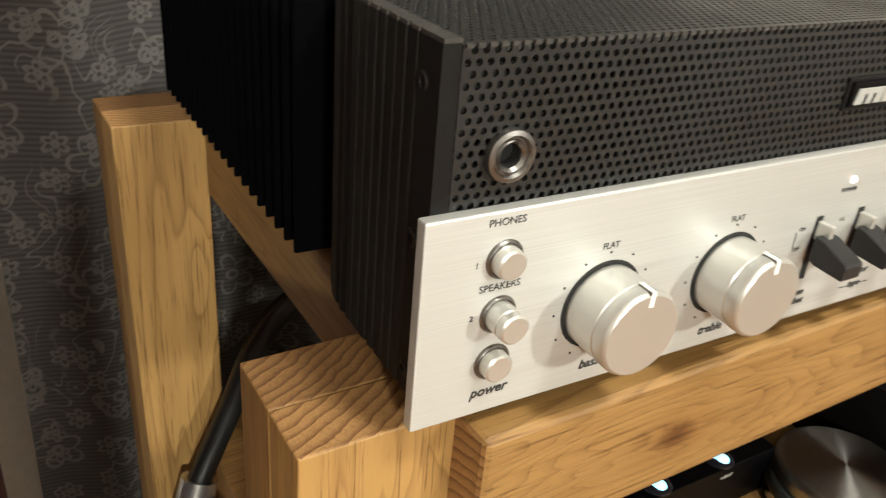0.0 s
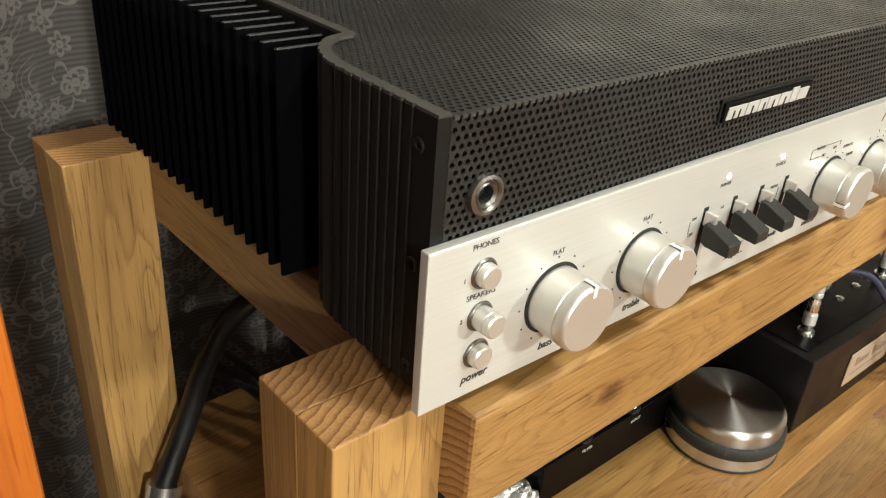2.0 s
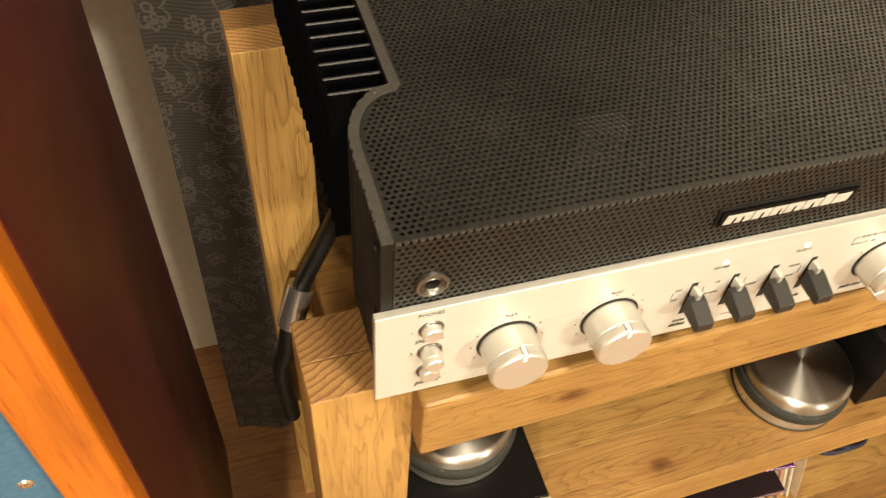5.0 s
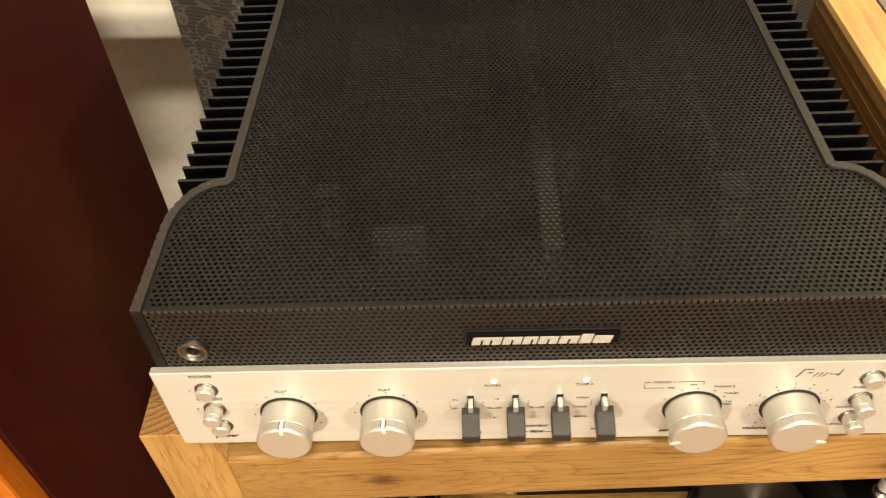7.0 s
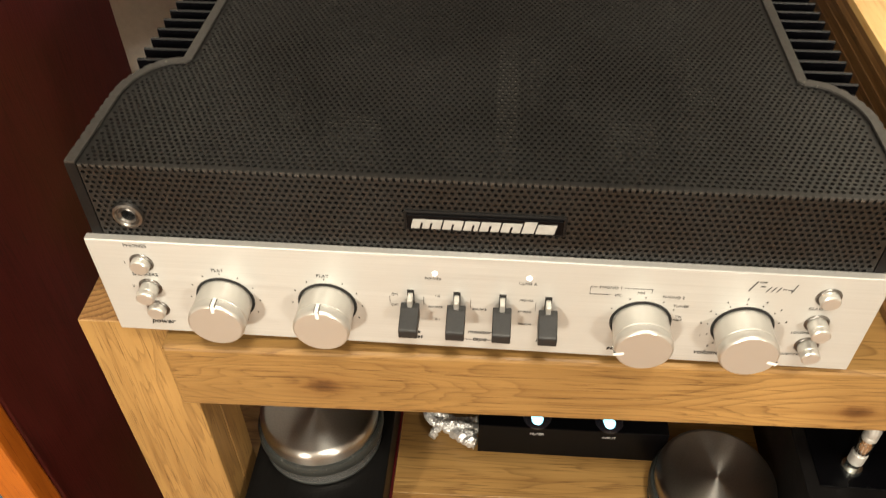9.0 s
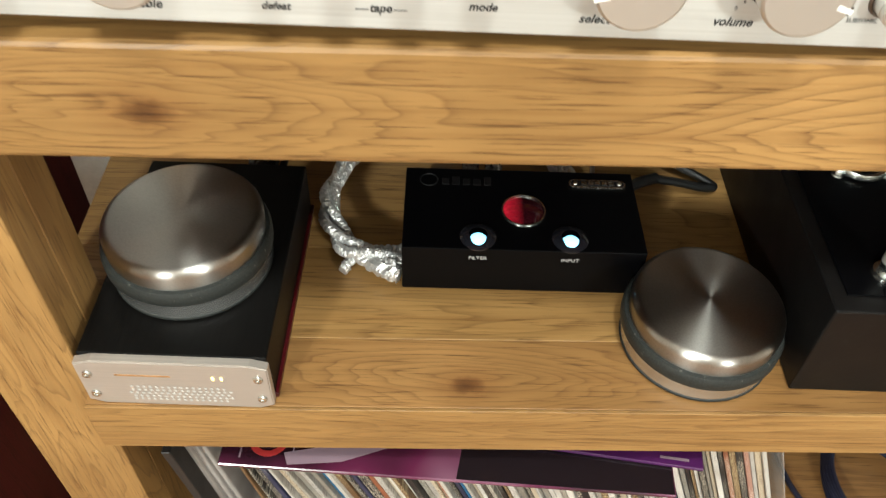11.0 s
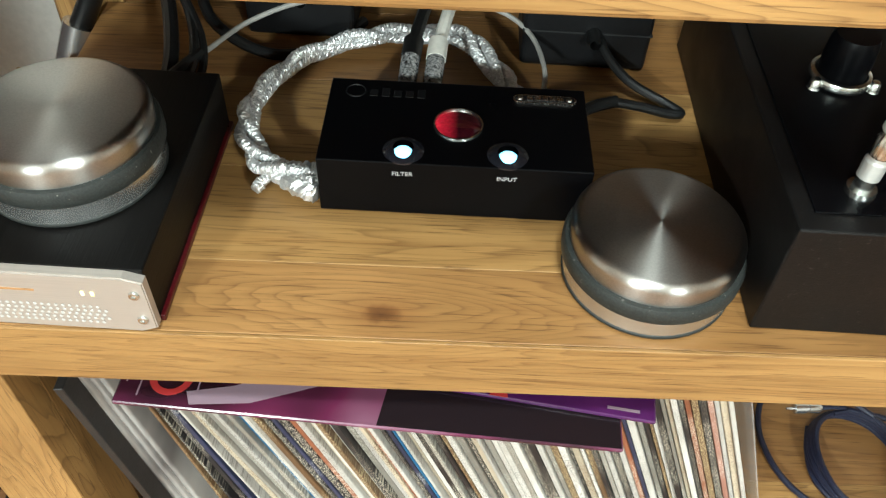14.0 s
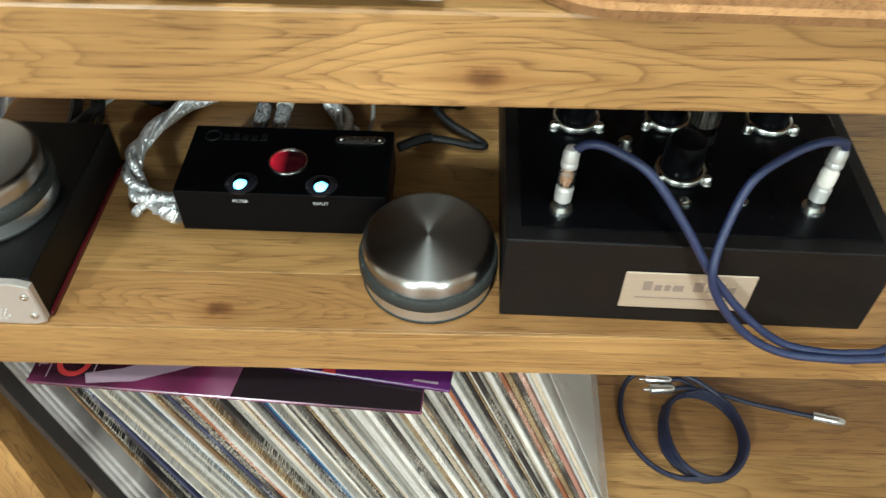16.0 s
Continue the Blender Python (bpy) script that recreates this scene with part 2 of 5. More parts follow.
# Same black fins, lightened on top: the overhead light is put into the colour.
FINTOP_LIT = speckled("black_fin_top_lit", (0.009, 0.009, 0.010), 0.5, 0.0, 400, 0.3, 0.1, 0.3, 0.2)
PADDLE = speckled("charcoal_plastic", (0.015, 0.015, 0.0155), 0.45, 0.0, 600, 0.2, 0.1, 0.4)
BADGEWHITE = speckled("dull_white_enamel", (0.33, 0.325, 0.31), 0.5, 0.0, 300, 0.1, 0.1)
BLACK = speckled("black_anodised", (0.0055, 0.0050, 0.0050), 0.5, 0.0, 500, 0.3, 0.1, 0.18)
MESH = speckled("black_perforated_steel", (0.0052, 0.0047, 0.0042), 0.48, 0.0, 350, 0.3, 0.1, 0.52, 0.04)
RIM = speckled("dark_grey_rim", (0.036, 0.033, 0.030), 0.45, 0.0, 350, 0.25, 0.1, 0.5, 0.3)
INSIDE, *_ = material("dark_inside", (0.006, 0.006, 0.006), 0.8)
RUBBER = speckled("black_rubber", (0.017, 0.019, 0.0175), 0.6, 0.0, 900, 0.5, 0.4, 0.4, 0.3)
PLASTIC = speckled("matt_black_plastic", (0.006, 0.006, 0.0065), 0.42, 0.0, 600, 0.2, 0.1, 0.25)
DACBLACK = speckled("satin_black_case", (0.0016, 0.0016, 0.0021), 0.33, 0.0, 800, 0.2, 0.06, 0.09)
GLOSSBLACK, *_ = material("gloss_black", (0.012, 0.012, 0.016), 0.12)
ASHBLACK = wood("black_stained_ash", "y", (0.0015, 0.0015, 0.0015), (0.0040, 0.0038, 0.0038), 0.5, 1.5, False)
ASHBLACK.node_tree.nodes["Principled BSDF"].inputs["Specular IOR Level"].default_value = 0.14
BOXBLACK = speckled("textured_black_paint", (0.0045, 0.0040, 0.0040), 0.42, 0.0, 1200, 0.35, 0.35, 0.2, 0.06)
POINTER, *_ = material("white_pointer", (0.85, 0.84, 0.80), 0.4)
INK, *_ = material("black_print", (0.02, 0.02, 0.02), 0.6)
VENT, *_ = material("vent_grey", (0.50, 0.49, 0.47), 0.5)
INKGREY, *_ = material("grey_print", (0.55, 0.55, 0.55), 0.6)
FOIL = speckled("crinkled_foil", (0.74, 0.74, 0.74), 0.42, 0.8, 700, 0.15, 1.0)
GREYCABLE = speckled("grey_cable", (0.30, 0.29, 0.27), 0.4, 0, 300, 0.1, 0.1)
BLUECABLE = speckled("blue_braid", (0.011, 0.017, 0.055), 0.5, 0, 1600, 0.6, 0.6)
NAVYCABLE = speckled("navy_braid", (0.008, 0.010, 0.030), 0.5, 0, 1600, 0.6, 0.6)
BLACKCABLE = speckled("black_cable", (0.005, 0.005, 0.005), 0.42, 0, 1600, 0.5, 0.4)
WHITEPLASTIC = speckled("white_plastic", (0.66, 0.64, 0.58), 0.4, 0, 200, 0.08, 0.05)
CARBON = speckled("carbon_weave", (0.26, 0.26, 0.26), 0.25, 0.3, 520, 1.0, 0.3)
ENGRAVED, *_ = material("engraved_fill", (0.20, 0.15, 0.12), 0.5)
COPPERPLATE = brushed("pale_copper_plate", (0.44, 0.35, 0.26), 0.5, "x", False, 0.0, 0.4)
WALLPAINT = speckled("white_wall_paint", (0.82, 0.80, 0.75), 0.6, 0, 120, 0.05, 0.2)
GLOSSWHITE = speckled("white_gloss_paint", (0.82, 0.80, 0.75), 0.3, 0, 60, 0.04, 0.05)
BLUE = speckled("blue_baffle_paint", (0.030, 0.105, 0.19), 0.55, 0, 260, 0.15, 0.3)
GREYPLATE = speckled("pale_grey_paint", (0.42, 0.45, 0.46), 0.5, 0, 300, 0.1, 0.1)
GREYDECK = speckled("grey_deck", (0.20, 0.19, 0.17), 0.5, 0, 400, 0.12, 0.1)
LED_PINK = glow("pink_white_light", (1.0, 0.72, 0.72), 6.0)
LED_BLUE = glow("ice_blue_light", (0.30, 0.74, 1.0), 2.7)
LED_AMBER = glow("amber_light", (1.0, 0.75, 0.25), 3.0)
glass, gn, gl, gb = material("clear_glass", (0.96, 0.97, 0.96), 0.03)
gb.inputs["Transmission Weight"].default_value = 1.0
PORTHOLE, pn, pl, pb = material("red_glass_lens", (0.030, 0.003, 0.006), 0.05)
pb.inputs["Coat Weight"].default_value = 1.0
sep, c0 = pn.new("ShaderNodeSeparateXYZ"), pn.new("ShaderNodeTexCoord")
pl.new(c0.outputs["Object"], sep.inputs[0])
near_lamp = pn.new("ShaderNodeMapRange")
near_lamp.inputs["From Min"].default_value, near_lamp.inputs["From Max"].default_value = 0.0815, 0.0680
pl.new(sep.outputs["X"], near_lamp.inputs["Value"])
sparkle = noise_tex(pn, pl, c0.outputs["Object"], 700, 2)
lit = pn.new("ShaderNodeMath")
lit.operation = "MULTIPLY"
pl.new(near_lamp.outputs[0], lit.inputs[0])
pl.new(sparkle.outputs["Fac"], lit.inputs[1])
pb.inputs["Emission Color"].default_value = (1, 0.02, 0.05, 1)
pl.new(lit.outputs[0], pb.inputs["Emission Strength"])


def curtain_cloth():
    """Ribbed grey damask with paler outlined flowers and curling stems."""
    m, nodes, links, b = material("grey_damask", (0.2, 0.18, 0.16), 0.6)

    def math_node(op, *args):
        n = nodes.new("ShaderNodeMath")
        n.operation = op
        for sock, v in zip(n.inputs, args):
            if isinstance(v, (int, float)):
                sock.default_value = v
            else:
                links.new(v, sock)
        return n.outputs[0]

    mp = coords(nodes, links, (1, 0, 1))
    wob = noise_tex(nodes, links, mp.outputs[0], 45, 2)
    off = mix(nodes, links, 0.006, mp.outputs[0], wob.outputs["Color"], "ADD")

    def flowers(scale, size, petals):
        v = nodes.new("ShaderNodeTexVoronoi")
        v.inputs["Scale"].default_value, v.inputs["Randomness"].default_value = scale, 0.75
        links.new(off, v.inputs["Vector"])
        gap = nodes.new("ShaderNodeVectorMath")
        gap.operation = "SUBTRACT"
        links.new(off, gap.inputs[0])
        links.new(v.outputs["Position"], gap.inputs[1])
        xyz = nodes.new("ShaderNodeSeparateXYZ")
        links.new(gap.outputs[0], xyz.inputs[0])
        turn = math_node("ARCTAN2", xyz.outputs["Z"], xyz.outputs["X"])
        far = math_node("SQRT", math_node("ADD", math_node("MULTIPLY", xyz.outputs["X"], xyz.outputs["X"]), math_node("MULTIPLY", xyz.outputs["Z"], xyz.outputs["Z"])))
        edge = math_node("MULTIPLY_ADD", math_node("ABSOLUTE", math_node("SINE", math_node("MULTIPLY", turn, petals / 2))), 0.5 * size, 0.5 * size)
        line = math_node("LESS_THAN", math_node("ABSOLUTE", math_node("SUBTRACT", far, edge)), 0.0016)
        heart = math_node("LESS_THAN", math_node("ABSOLUTE", math_node("SUBTRACT", far, 0.22 * size)), 0.0014)
        return math_node("MAXIMUM", line, heart)

    curl = noise_tex(nodes, links, off, 16, 1, 1.6)
    stem = math_node("LESS_THAN", math_node("ABSOLUTE", math_node("SUBTRACT", math_node("FRACT", math_node("MULTIPLY", curl.outputs["Fac"], 7.0)), 0.5)), 0.07)
    spread = ramp(nodes, links, noise_tex(nodes, links, mp.outputs[0], 9, 1).outputs["Fac"], [(0.47, (0, 0, 0)), (0.53, (1, 1, 1))])
    pattern = math_node("MAXIMUM", flowers(14, 0.020, 5), flowers(27, 0.009, 6))
    pattern = math_node("MAXIMUM", pattern, math_node("MULTIPLY", stem, spread.outputs[0]))
    w = nodes.new("ShaderNodeTexWave")
    w.bands_direction, w.inputs["Scale"].default_value = "Z", 75
    w.inputs["Distortion"].default_value = 0.8
    links.new(mp.outputs[0], w.inputs["Vector"])
    ground = ramp(nodes, links, w.outputs["Fac"], [(0.3, (0.080, 0.071, 0.067)), (0.7, (0.132, 0.119, 0.112))])
    links.new(mix(nodes, links, math_node("MULTIPLY", pattern, 0.75), ground.outputs[0], (0.27, 0.252, 0.236)), b.inputs["Base Color"])
    b.inputs["Sheen Weight"].default_value = 0.3
    bump(nodes, links, b, pattern, 0.3, 0.0008)
    return m


CURTAIN = curtain_cloth()


# ---- mesh helpers ----
def link(name, bm, mat, parent=None, label="", smooth=False, angle=35):
    me = bpy.data.meshes.new(name)
    bmesh.ops.recalc_face_normals(bm, faces=bm.faces)
    if smooth:
        for f in bm.faces:
            f.smooth = True
        for e in bm.edges:
            if len(e.link_faces) == 2 and e.calc_face_angle(0) > radians(angle):
                e.smooth = False
    bm.to_mesh(me)
    bm.free()
    for k in mat if isinstance(mat, (list, tuple)) else [mat]:
        me.materials.append(k)
    ob = new(name, me)
    if parent:
        ob.parent = parent
    return tagged(ob, label)


part = link


def base(name, label, category, m=None, group="", kind=""):
    ob = new(name)
    ob.empty_display_size = 0.01
    if m is not None:
        ob.matrix_world = m
    return tagged(ob, label, category, group, kind)


def box_bm(x0, x1, y0, y1, z0, z1, bevel=0.0, seg=2, bm=None):
    bm = bm or bmesh.new()
    r = bmesh.ops.create_cube(bm, size=1)
    bmesh.ops.transform(bm, matrix=Matrix.Translation(((x0 + x1) / 2, (y0 + y1) / 2, (z0 + z1) / 2)) @ Matrix.Diagonal((x1 - x0, y1 - y0, z1 - z0, 1)), verts=r["verts"])
    if bevel:
        edges = list({e for v in r["verts"] for e in v.link_edges})
        bmesh.ops.bevel(bm, geom=edges, offset=bevel, segments=seg, affect="EDGES", profile=0.5)
    return bm


def lathe(profile, n=32, axis="z", at=(0, 0, 0), bm=None):
    """Turn a profile of (radius, height) round an axis; '-y' points towards the viewer's side."""
    bm = bm or bmesh.new()
    turn = {"z": Matrix(), "-y": Matrix.Rotation(radians(90), 4, "X"), "x": Matrix.Rotation(radians(90), 4, "Y")}[axis]
    m = Matrix.Translation(at) @ turn
    rings = []
    for r, h in profile:
        if r < 1e-6:
            rings.append([bm.verts.new(m @ Vector((0, 0, h)))])
        else:
            rings.append([bm.verts.new(m @ Vector((r * math.cos(a), r * math.sin(a), h))) for a in (2 * math.pi * i / n for i in range(n))])
    for a, b in zip(rings, rings[1:]):
        for i in range(n):
            j = (i + 1) % n
            if len(a) == 1 and len(b) == 1:
                continue
            if len(a) == 1:
                bm.faces.new((a[0], b[i], b[j]))
            elif len(b) == 1:
                bm.faces.new((a[i], a[j], b[0]))
            else:
                bm.faces.new((a[i], a[j], b[j], b[i]))
    return bm


def spline(points, n=10):
    p = [Vector(q) for q in points]
    p = [2 * p[0] - p[1], *p, 2 * p[-1] - p[-2]]
    out = []
    for i in range(1, len(p) - 2):
        for k in range(n):
            t = k / n
            a, b, c, d = p[i - 1], p[i], p[i + 1], p[i + 2]
            out.append(0.5 * (2 * b + (c - a) * t + (2 * a - 5 * b + 4 * c - d) * t * t + (3 * b - a - 3 * c + d) * t ** 3))
    return out + [p[-2]]


def tube(points, radius, n=10, sides=10, lumps=0.0, bm=None, seed=0):
    """A cable along a smooth line through the points."""
    bm = bm or bmesh.new()
    line = spline(points, n)
    rnd = random.Random(seed)
    up, rings = Vector((0.31, 0.17, 0.93)), []
    for i, p in enumerate(line):
        d = (line[min(i + 1, len(line) - 1)] - line[max(i - 1, 0)]).normalized()
        s = d.cross(up).normalized()
        u = s.cross(d).normalized()
        up = u
        ring = []
        for k in range(sides):
            a = 2 * math.pi * k / sides
            r = radius * (1 + lumps * (rnd.random() - 0.5))
            ring.append(bm.verts.new(p + s * r * math.cos(a) + u * r * math.sin(a)))
        rings.append(ring)
    for a, b in zip(rings, rings[1:]):
        for k in range(sides):
            j = (k + 1) % sides
            bm.faces.new((a[k], a[j], b[j], b[k]))
    bm.faces.new(rings[0][::-1])
    bm.faces.new(rings[-1])
    return bm


def slab(outline, z0, z1, bevel=0.0, bm=None):
    """Extrude a flat outline upwards."""
    bm = bm or bmesh.new()
    lo = [bm.verts.new((x, y, z0)) for x, y in outline]
    hi = [bm.verts.new((x, y, z1)) for x, y in outline]
    bm.faces.new(lo[::-1])
    top = bm.faces.new(hi)
    for i in range(len(lo)):
        j = (i + 1) % len(lo)
        bm.faces.new((lo[i], lo[j], hi[j], hi[i]))
    if bevel:
        bmesh.ops.bevel(bm, geom=list(top.edges), offset=bevel, segments=2, affect="EDGES")
    return bm


def round_rect(x0, x1, y0, y1, r, n=8):
    out = []
    for cx, cy, a0 in ((x1 - r, y1 - r, 0), (x0 + r, y1 - r, 90), (x0 + r, y0 + r, 180), (x1 - r, y0 + r, 270)):
        for k in range(n + 1):
            a = radians(a0 + 90 * k / n)
            out.append((cx + r * math.cos(a), cy + r * math.sin(a)))
    return out


def lettering(text, x, y, z, size, mat, parent, slant=0.0, bold=0.0, face="front", spin=0.0, name="lettering"):
    """Raised or printed words; front faces -y, top faces up."""
    cu = bpy.data.curves.new("words", "FONT")
    cu.body, cu.size, cu.align_x, cu.align_y, cu.shear, cu.offset = text, size, "CENTER", "CENTER", slant, bold
    cu.extrude, cu.resolution_u = 0.00008, 3
    tmp = bpy.data.objects.new("words", cu)
    scene.collection.objects.link(tmp)
    me = bpy.data.meshes.new_from_object(tmp.evaluated_get(bpy.context.evaluated_depsgraph_get()))
    bpy.data.objects.remove(tmp)
    me.materials.clear()
    me.materials.append(mat)
    ob = new(name, me)
    ob.parent = parent
    ob.matrix_basis = pose(x, y, z, 90 if face == "front" else 0, 0, 0) @ pose(0, 0, 0, 0, 0, spin)
    return ob


# ---- the room ----
def room():
    for name, b, mat in (
        ("floor", (-2.6, 3.2, -3.2, 0.62, -0.1, -0.02), FLOORWOOD),
        ("ceiling", (-2.6, 3.2, -3.2, 0.62, 2.5, 2.6), WALLPAINT),
        ("wall_north", (-2.6, 3.2, 0.62, 0.74, -0.02, 2.5), WALLPAINT),
        ("wall_south", (-2.6, 3.2, -3.32, -3.2, -0.02, 2.5), WALLPAINT),
        ("wall_west", (-2.72, -2.6, -3.2, 0.62, -0.02, 2.5), WALLPAINT),
        ("wall_east", (3.2, 3.32, -3.2, 0.62, -0.02, 2.5), WALLPAINT),
    ):
        tagged(link(name, box_bm(*b), mat), {"floor": "orange-brown wooden floorboards", "ceiling": "plain white painted ceiling"}.get(name, "plain off-white painted wall"), name.split("_")[0], kind="structure")
    sill = box_bm(-1.6, 0.9, 0.50, 0.64, 0.772, 0.812, 0.012, 4)
    tagged(link("window_sill", sill, GLOSSWHITE, None, "white gloss-painted window board with a rounded nose", True), category="sill", kind="structure")


def curtain():
    bm = bmesh.new()
    nx, cols = 120, []
    for i in range(nx + 1):
        x = -0.112 + 0.66 * i / nx
        y = 0.445 + 0.012 * math.sin(x * 27) + 0.006 * math.sin(x * 61 + 1)
        cols.append([bm.verts.new((x + 0.006 * math.sin(z * 3 + x * 9), y + 0.004 * math.sin(z * 2.2 + x * 11), z)) for z in np.linspace(0.0, 2.3, 24)])
    for a, b in zip(cols, cols[1:]):
        for k in range(23):
            bm.faces.new((a[k], b[k], b[k + 1], a[k + 1]))
    bmesh.ops.solidify(bm, geom=list(bm.faces), thickness=0.0012)
    tagged(link("curtain", bm, CURTAIN, None, "grey damask curtain with a paler leaf and flower pattern", True), category="curtain")


# ---- the rack ----
RACK = pose(-0.033, 0.009, 0, 0, 0, 1.6)
SHELF_Z, BOARD_Z = 0.535, 0.127


def beam(name, x0, x1, y0, y1, z0, z1, axis, parent, bevel=0.0025):
    """A timber whose two sawn ends show end grain."""
    bm = box_bm(x0, x1, y0, y1, z0, z1, bevel)
    k = "xyz".index(axis)
    bm.normal_update()
    for f in bm.faces:
        if abs(f.normal[k]) > 0.9:
            f.material_index = 1
    return link(name, bm, [{"x": WOOD_X, "y": WOOD_Y, "z": WOOD_Z}[axis], OAK_END[axis]], parent)


def rack():
    r = base("audio_rack", "chunky oiled oak audio rack with open shelves", "rack", RACK)
    for x0, x1, cuts in ((0, 0.0575, (0, 0.0255, 0.055)), (0.006, 0.062, (0.307, 0.338, 0.366)), (1.20, 1.273, (0, 0.0255, 0.055)), (1.20, 1.273, (0.307, 0.338, 0.366))):
        post = new("post")
        post.parent = r
        for a, b in zip(cuts, cuts[1:]):
            beam("stave", x0, x1, a, b - 0.00015, -0.02, 0.794, "z", post, 0.0009)
    beam("rail", 0.0565, 1.2165, -0.0185, 0.0465, 0.7370, 0.7935, "x", r)
    beam("rail", 0.0625, 1.199, 0.309, 0.364, 0.742, 0.7935, "x", r)
    beam("rail", 0.060, 0.112, 0.056, 0.306, 0.743, 0.793, "y", r)
    beam("rail", 1.158, 1.21, 0.056, 0.306, 0.743, 0.793, "y", r)
    for name, z, thick, front in (("shelf", SHELF_Z, 0.046, -0.0145), ("base_shelf", BOARD_Z, 0.046, -0.0145)):
        s = new(name)
        s.parent = r
        cuts = [front, -0.0120, 0.0395, 0.120, 0.215, 0.3055, 0.345]
        for i, (a, b) in enumerate(zip(cuts, cuts[1:])):
            piece = beam("lipping" if i == 0 else "plank", (0.0578, 0.0578, 0.012, 0.012, 0.050, 0.064)[i], 1.199, a, b - 0.00015, z - thick, z, "x", s, 0.0005)
            # Browner boards; the base shelf's extra one also paints in its weaker light.
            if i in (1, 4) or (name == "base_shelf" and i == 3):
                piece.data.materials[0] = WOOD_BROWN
    return r


# ---- the amplifier ----
PLATE_Z, PLATE_T, TOP_Z, AMP_W, DEPTH = 0.800, 0.872, 0.919, 0.416, 0.352


def side_path():
    """Middle line of the amplifier's left side, front to back."""
    pts = [(0.0065, 0.0045 + 0.0006 * i) for i in range(96)]
    y0 = pts[-1][1]
    for i in range(1, 31):
        a = radians(90 * i / 30)
        pts.append((0.0065 + 0.0270 * (1 - math.cos(a)), y0 + 0.0405 * math.sin(a)))
    x1, y1 = pts[-1]
    pts += [(x1 + 0.0015, y1 + 0.001), (x1 + 0.0015, DEPTH - 0.01)]
    return pts


def side_panel(mirror, parent):
    pts = [Vector(p) for p in side_path()]
    if mirror:
        pts = [Vector((AMP_W - p.x, p.y)) for p in pts]
    outer, inner, run = [], [], 0
    for i, p in enumerate(pts):
        d = (pts[min(i + 1, len(pts) - 1)] - pts[max(i - 1, 0)]).normalized()
        n = Vector((-d.y, d.x)) * (-1 if mirror else 1)
        run += (p - pts[i - 1]).length if i else 0
        groove = 0.0008 if (run % 0.0062) < 0.0014 and 0.008 < run < 0.098 else 0
        outer.append(p + n * (0.0028 - groove))
        inner.append(p - n * 0.0028)
    panel = slab([tuple(v) for v in outer + inner[::-1]], 0.8065, TOP_Z)
    link("side_panel", panel, BLACK, parent)
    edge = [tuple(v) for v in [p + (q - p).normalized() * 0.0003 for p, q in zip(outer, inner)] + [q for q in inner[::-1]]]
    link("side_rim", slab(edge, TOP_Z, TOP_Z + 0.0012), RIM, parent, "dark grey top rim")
    for z in (0.907, 0.861, 0.815):
        x = 0.0035 if not mirror else AMP_W - 0.0035
        link("screw", lathe([(0, -0.0006), (0.0012, -0.0006), (0.0014, 0.0003), (0.0026, 0.0005), (0.0030, 0), (0.0030, -0.001)], 16, "x", (x, 0.0135, z)) if mirror else lathe([(0, 0.0006), (0.0012, 0.0006), (0.0014, -0.0003), (0.0026, -0.0005), (0.0030, 0), (0.0030, 0.001)], 16, "x", (x, 0.0135, z)), PLASTIC, parent, "", True)
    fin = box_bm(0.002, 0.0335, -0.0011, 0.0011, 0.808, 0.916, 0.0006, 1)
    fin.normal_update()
    # Upward faces get the lighter black that paints in light from above.
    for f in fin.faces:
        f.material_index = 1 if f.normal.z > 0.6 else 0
    me = None
    for i in range(20):
        y = 0.1085 + 0.0119 * i
        if me is None:
            ob = link("fin", fin, [FINBLACK, FINTOP_LIT], parent, "thin black heat-sink fin")
            me = ob.data
        else:
            ob = new("fin", me)
            ob.parent = parent
            tagged(ob, "thin black heat-sink fin")
        ob.matrix_basis = pose(AMP_W, y, 0, 0, 0, 180) if mirror else pose(0, y, 0)


def perforated(name, u0, u1, v0, v1, keep, place, parent, pitch=0.0035, row=0.00305, hole=0.00112, thick=0.0009):
    """A sheet with a real hole in each cell; keep(u, v) says where it is punched, place(u, v, w) sets it in space."""
    verts, faces = [], []
    rows = int((v1 - v0) / row)
    row = (v1 - v0) / rows
    ring = [(hole * math.cos(radians(a)), hole * math.sin(radians(a))) for a in range(0, 360, 45)]
    p, q = pitch / 2, row / 2
    rim = [(p, 0), (p, q), (0, q), (-p, q), (-p, 0), (-p, -q), (0, -q), (p, -q)]
    for j in range(rows):
        v = v0 + row * (j + 0.5)
        u = u0 + pitch * (0.5 if j % 2 else 0.0)
        while u < u1 + p:
            state = keep(u, v)
            k = len(verts)
            clip = lambda a: min(max(a, u0), u1)
            if state == 2 and u0 + p <= u <= u1 - p:
                verts += [place(u + a, v + b, 0) for a, b in rim]
                verts += [place(u + a, v + b, 0) for a, b in ring]
                verts += [place(u + a, v + b, -thick) for a, b in ring]
                for i in range(8):
                    n = (i + 1) % 8
                    faces += [(k + i, k + n, k + 8 + n, k + 8 + i), (k + 8 + i, k + 8 + n, k + 16 + n, k + 16 + i)]
            elif state:
                verts += [place(clip(u + a), v + b, 0) for a, b in ((-p, -q), (p, -q), (p, q), (-p, q))]
                faces.append((k, k + 1, k + 2, k + 3))
            u += pitch
    me = bpy.data.meshes.new(name)
    me.from_pydata(verts, [], faces)
    me.materials.append(MESH)
    ob = new(name, me)
    ob.parent = parent
    return tagged(ob, "black perforated steel sheet")


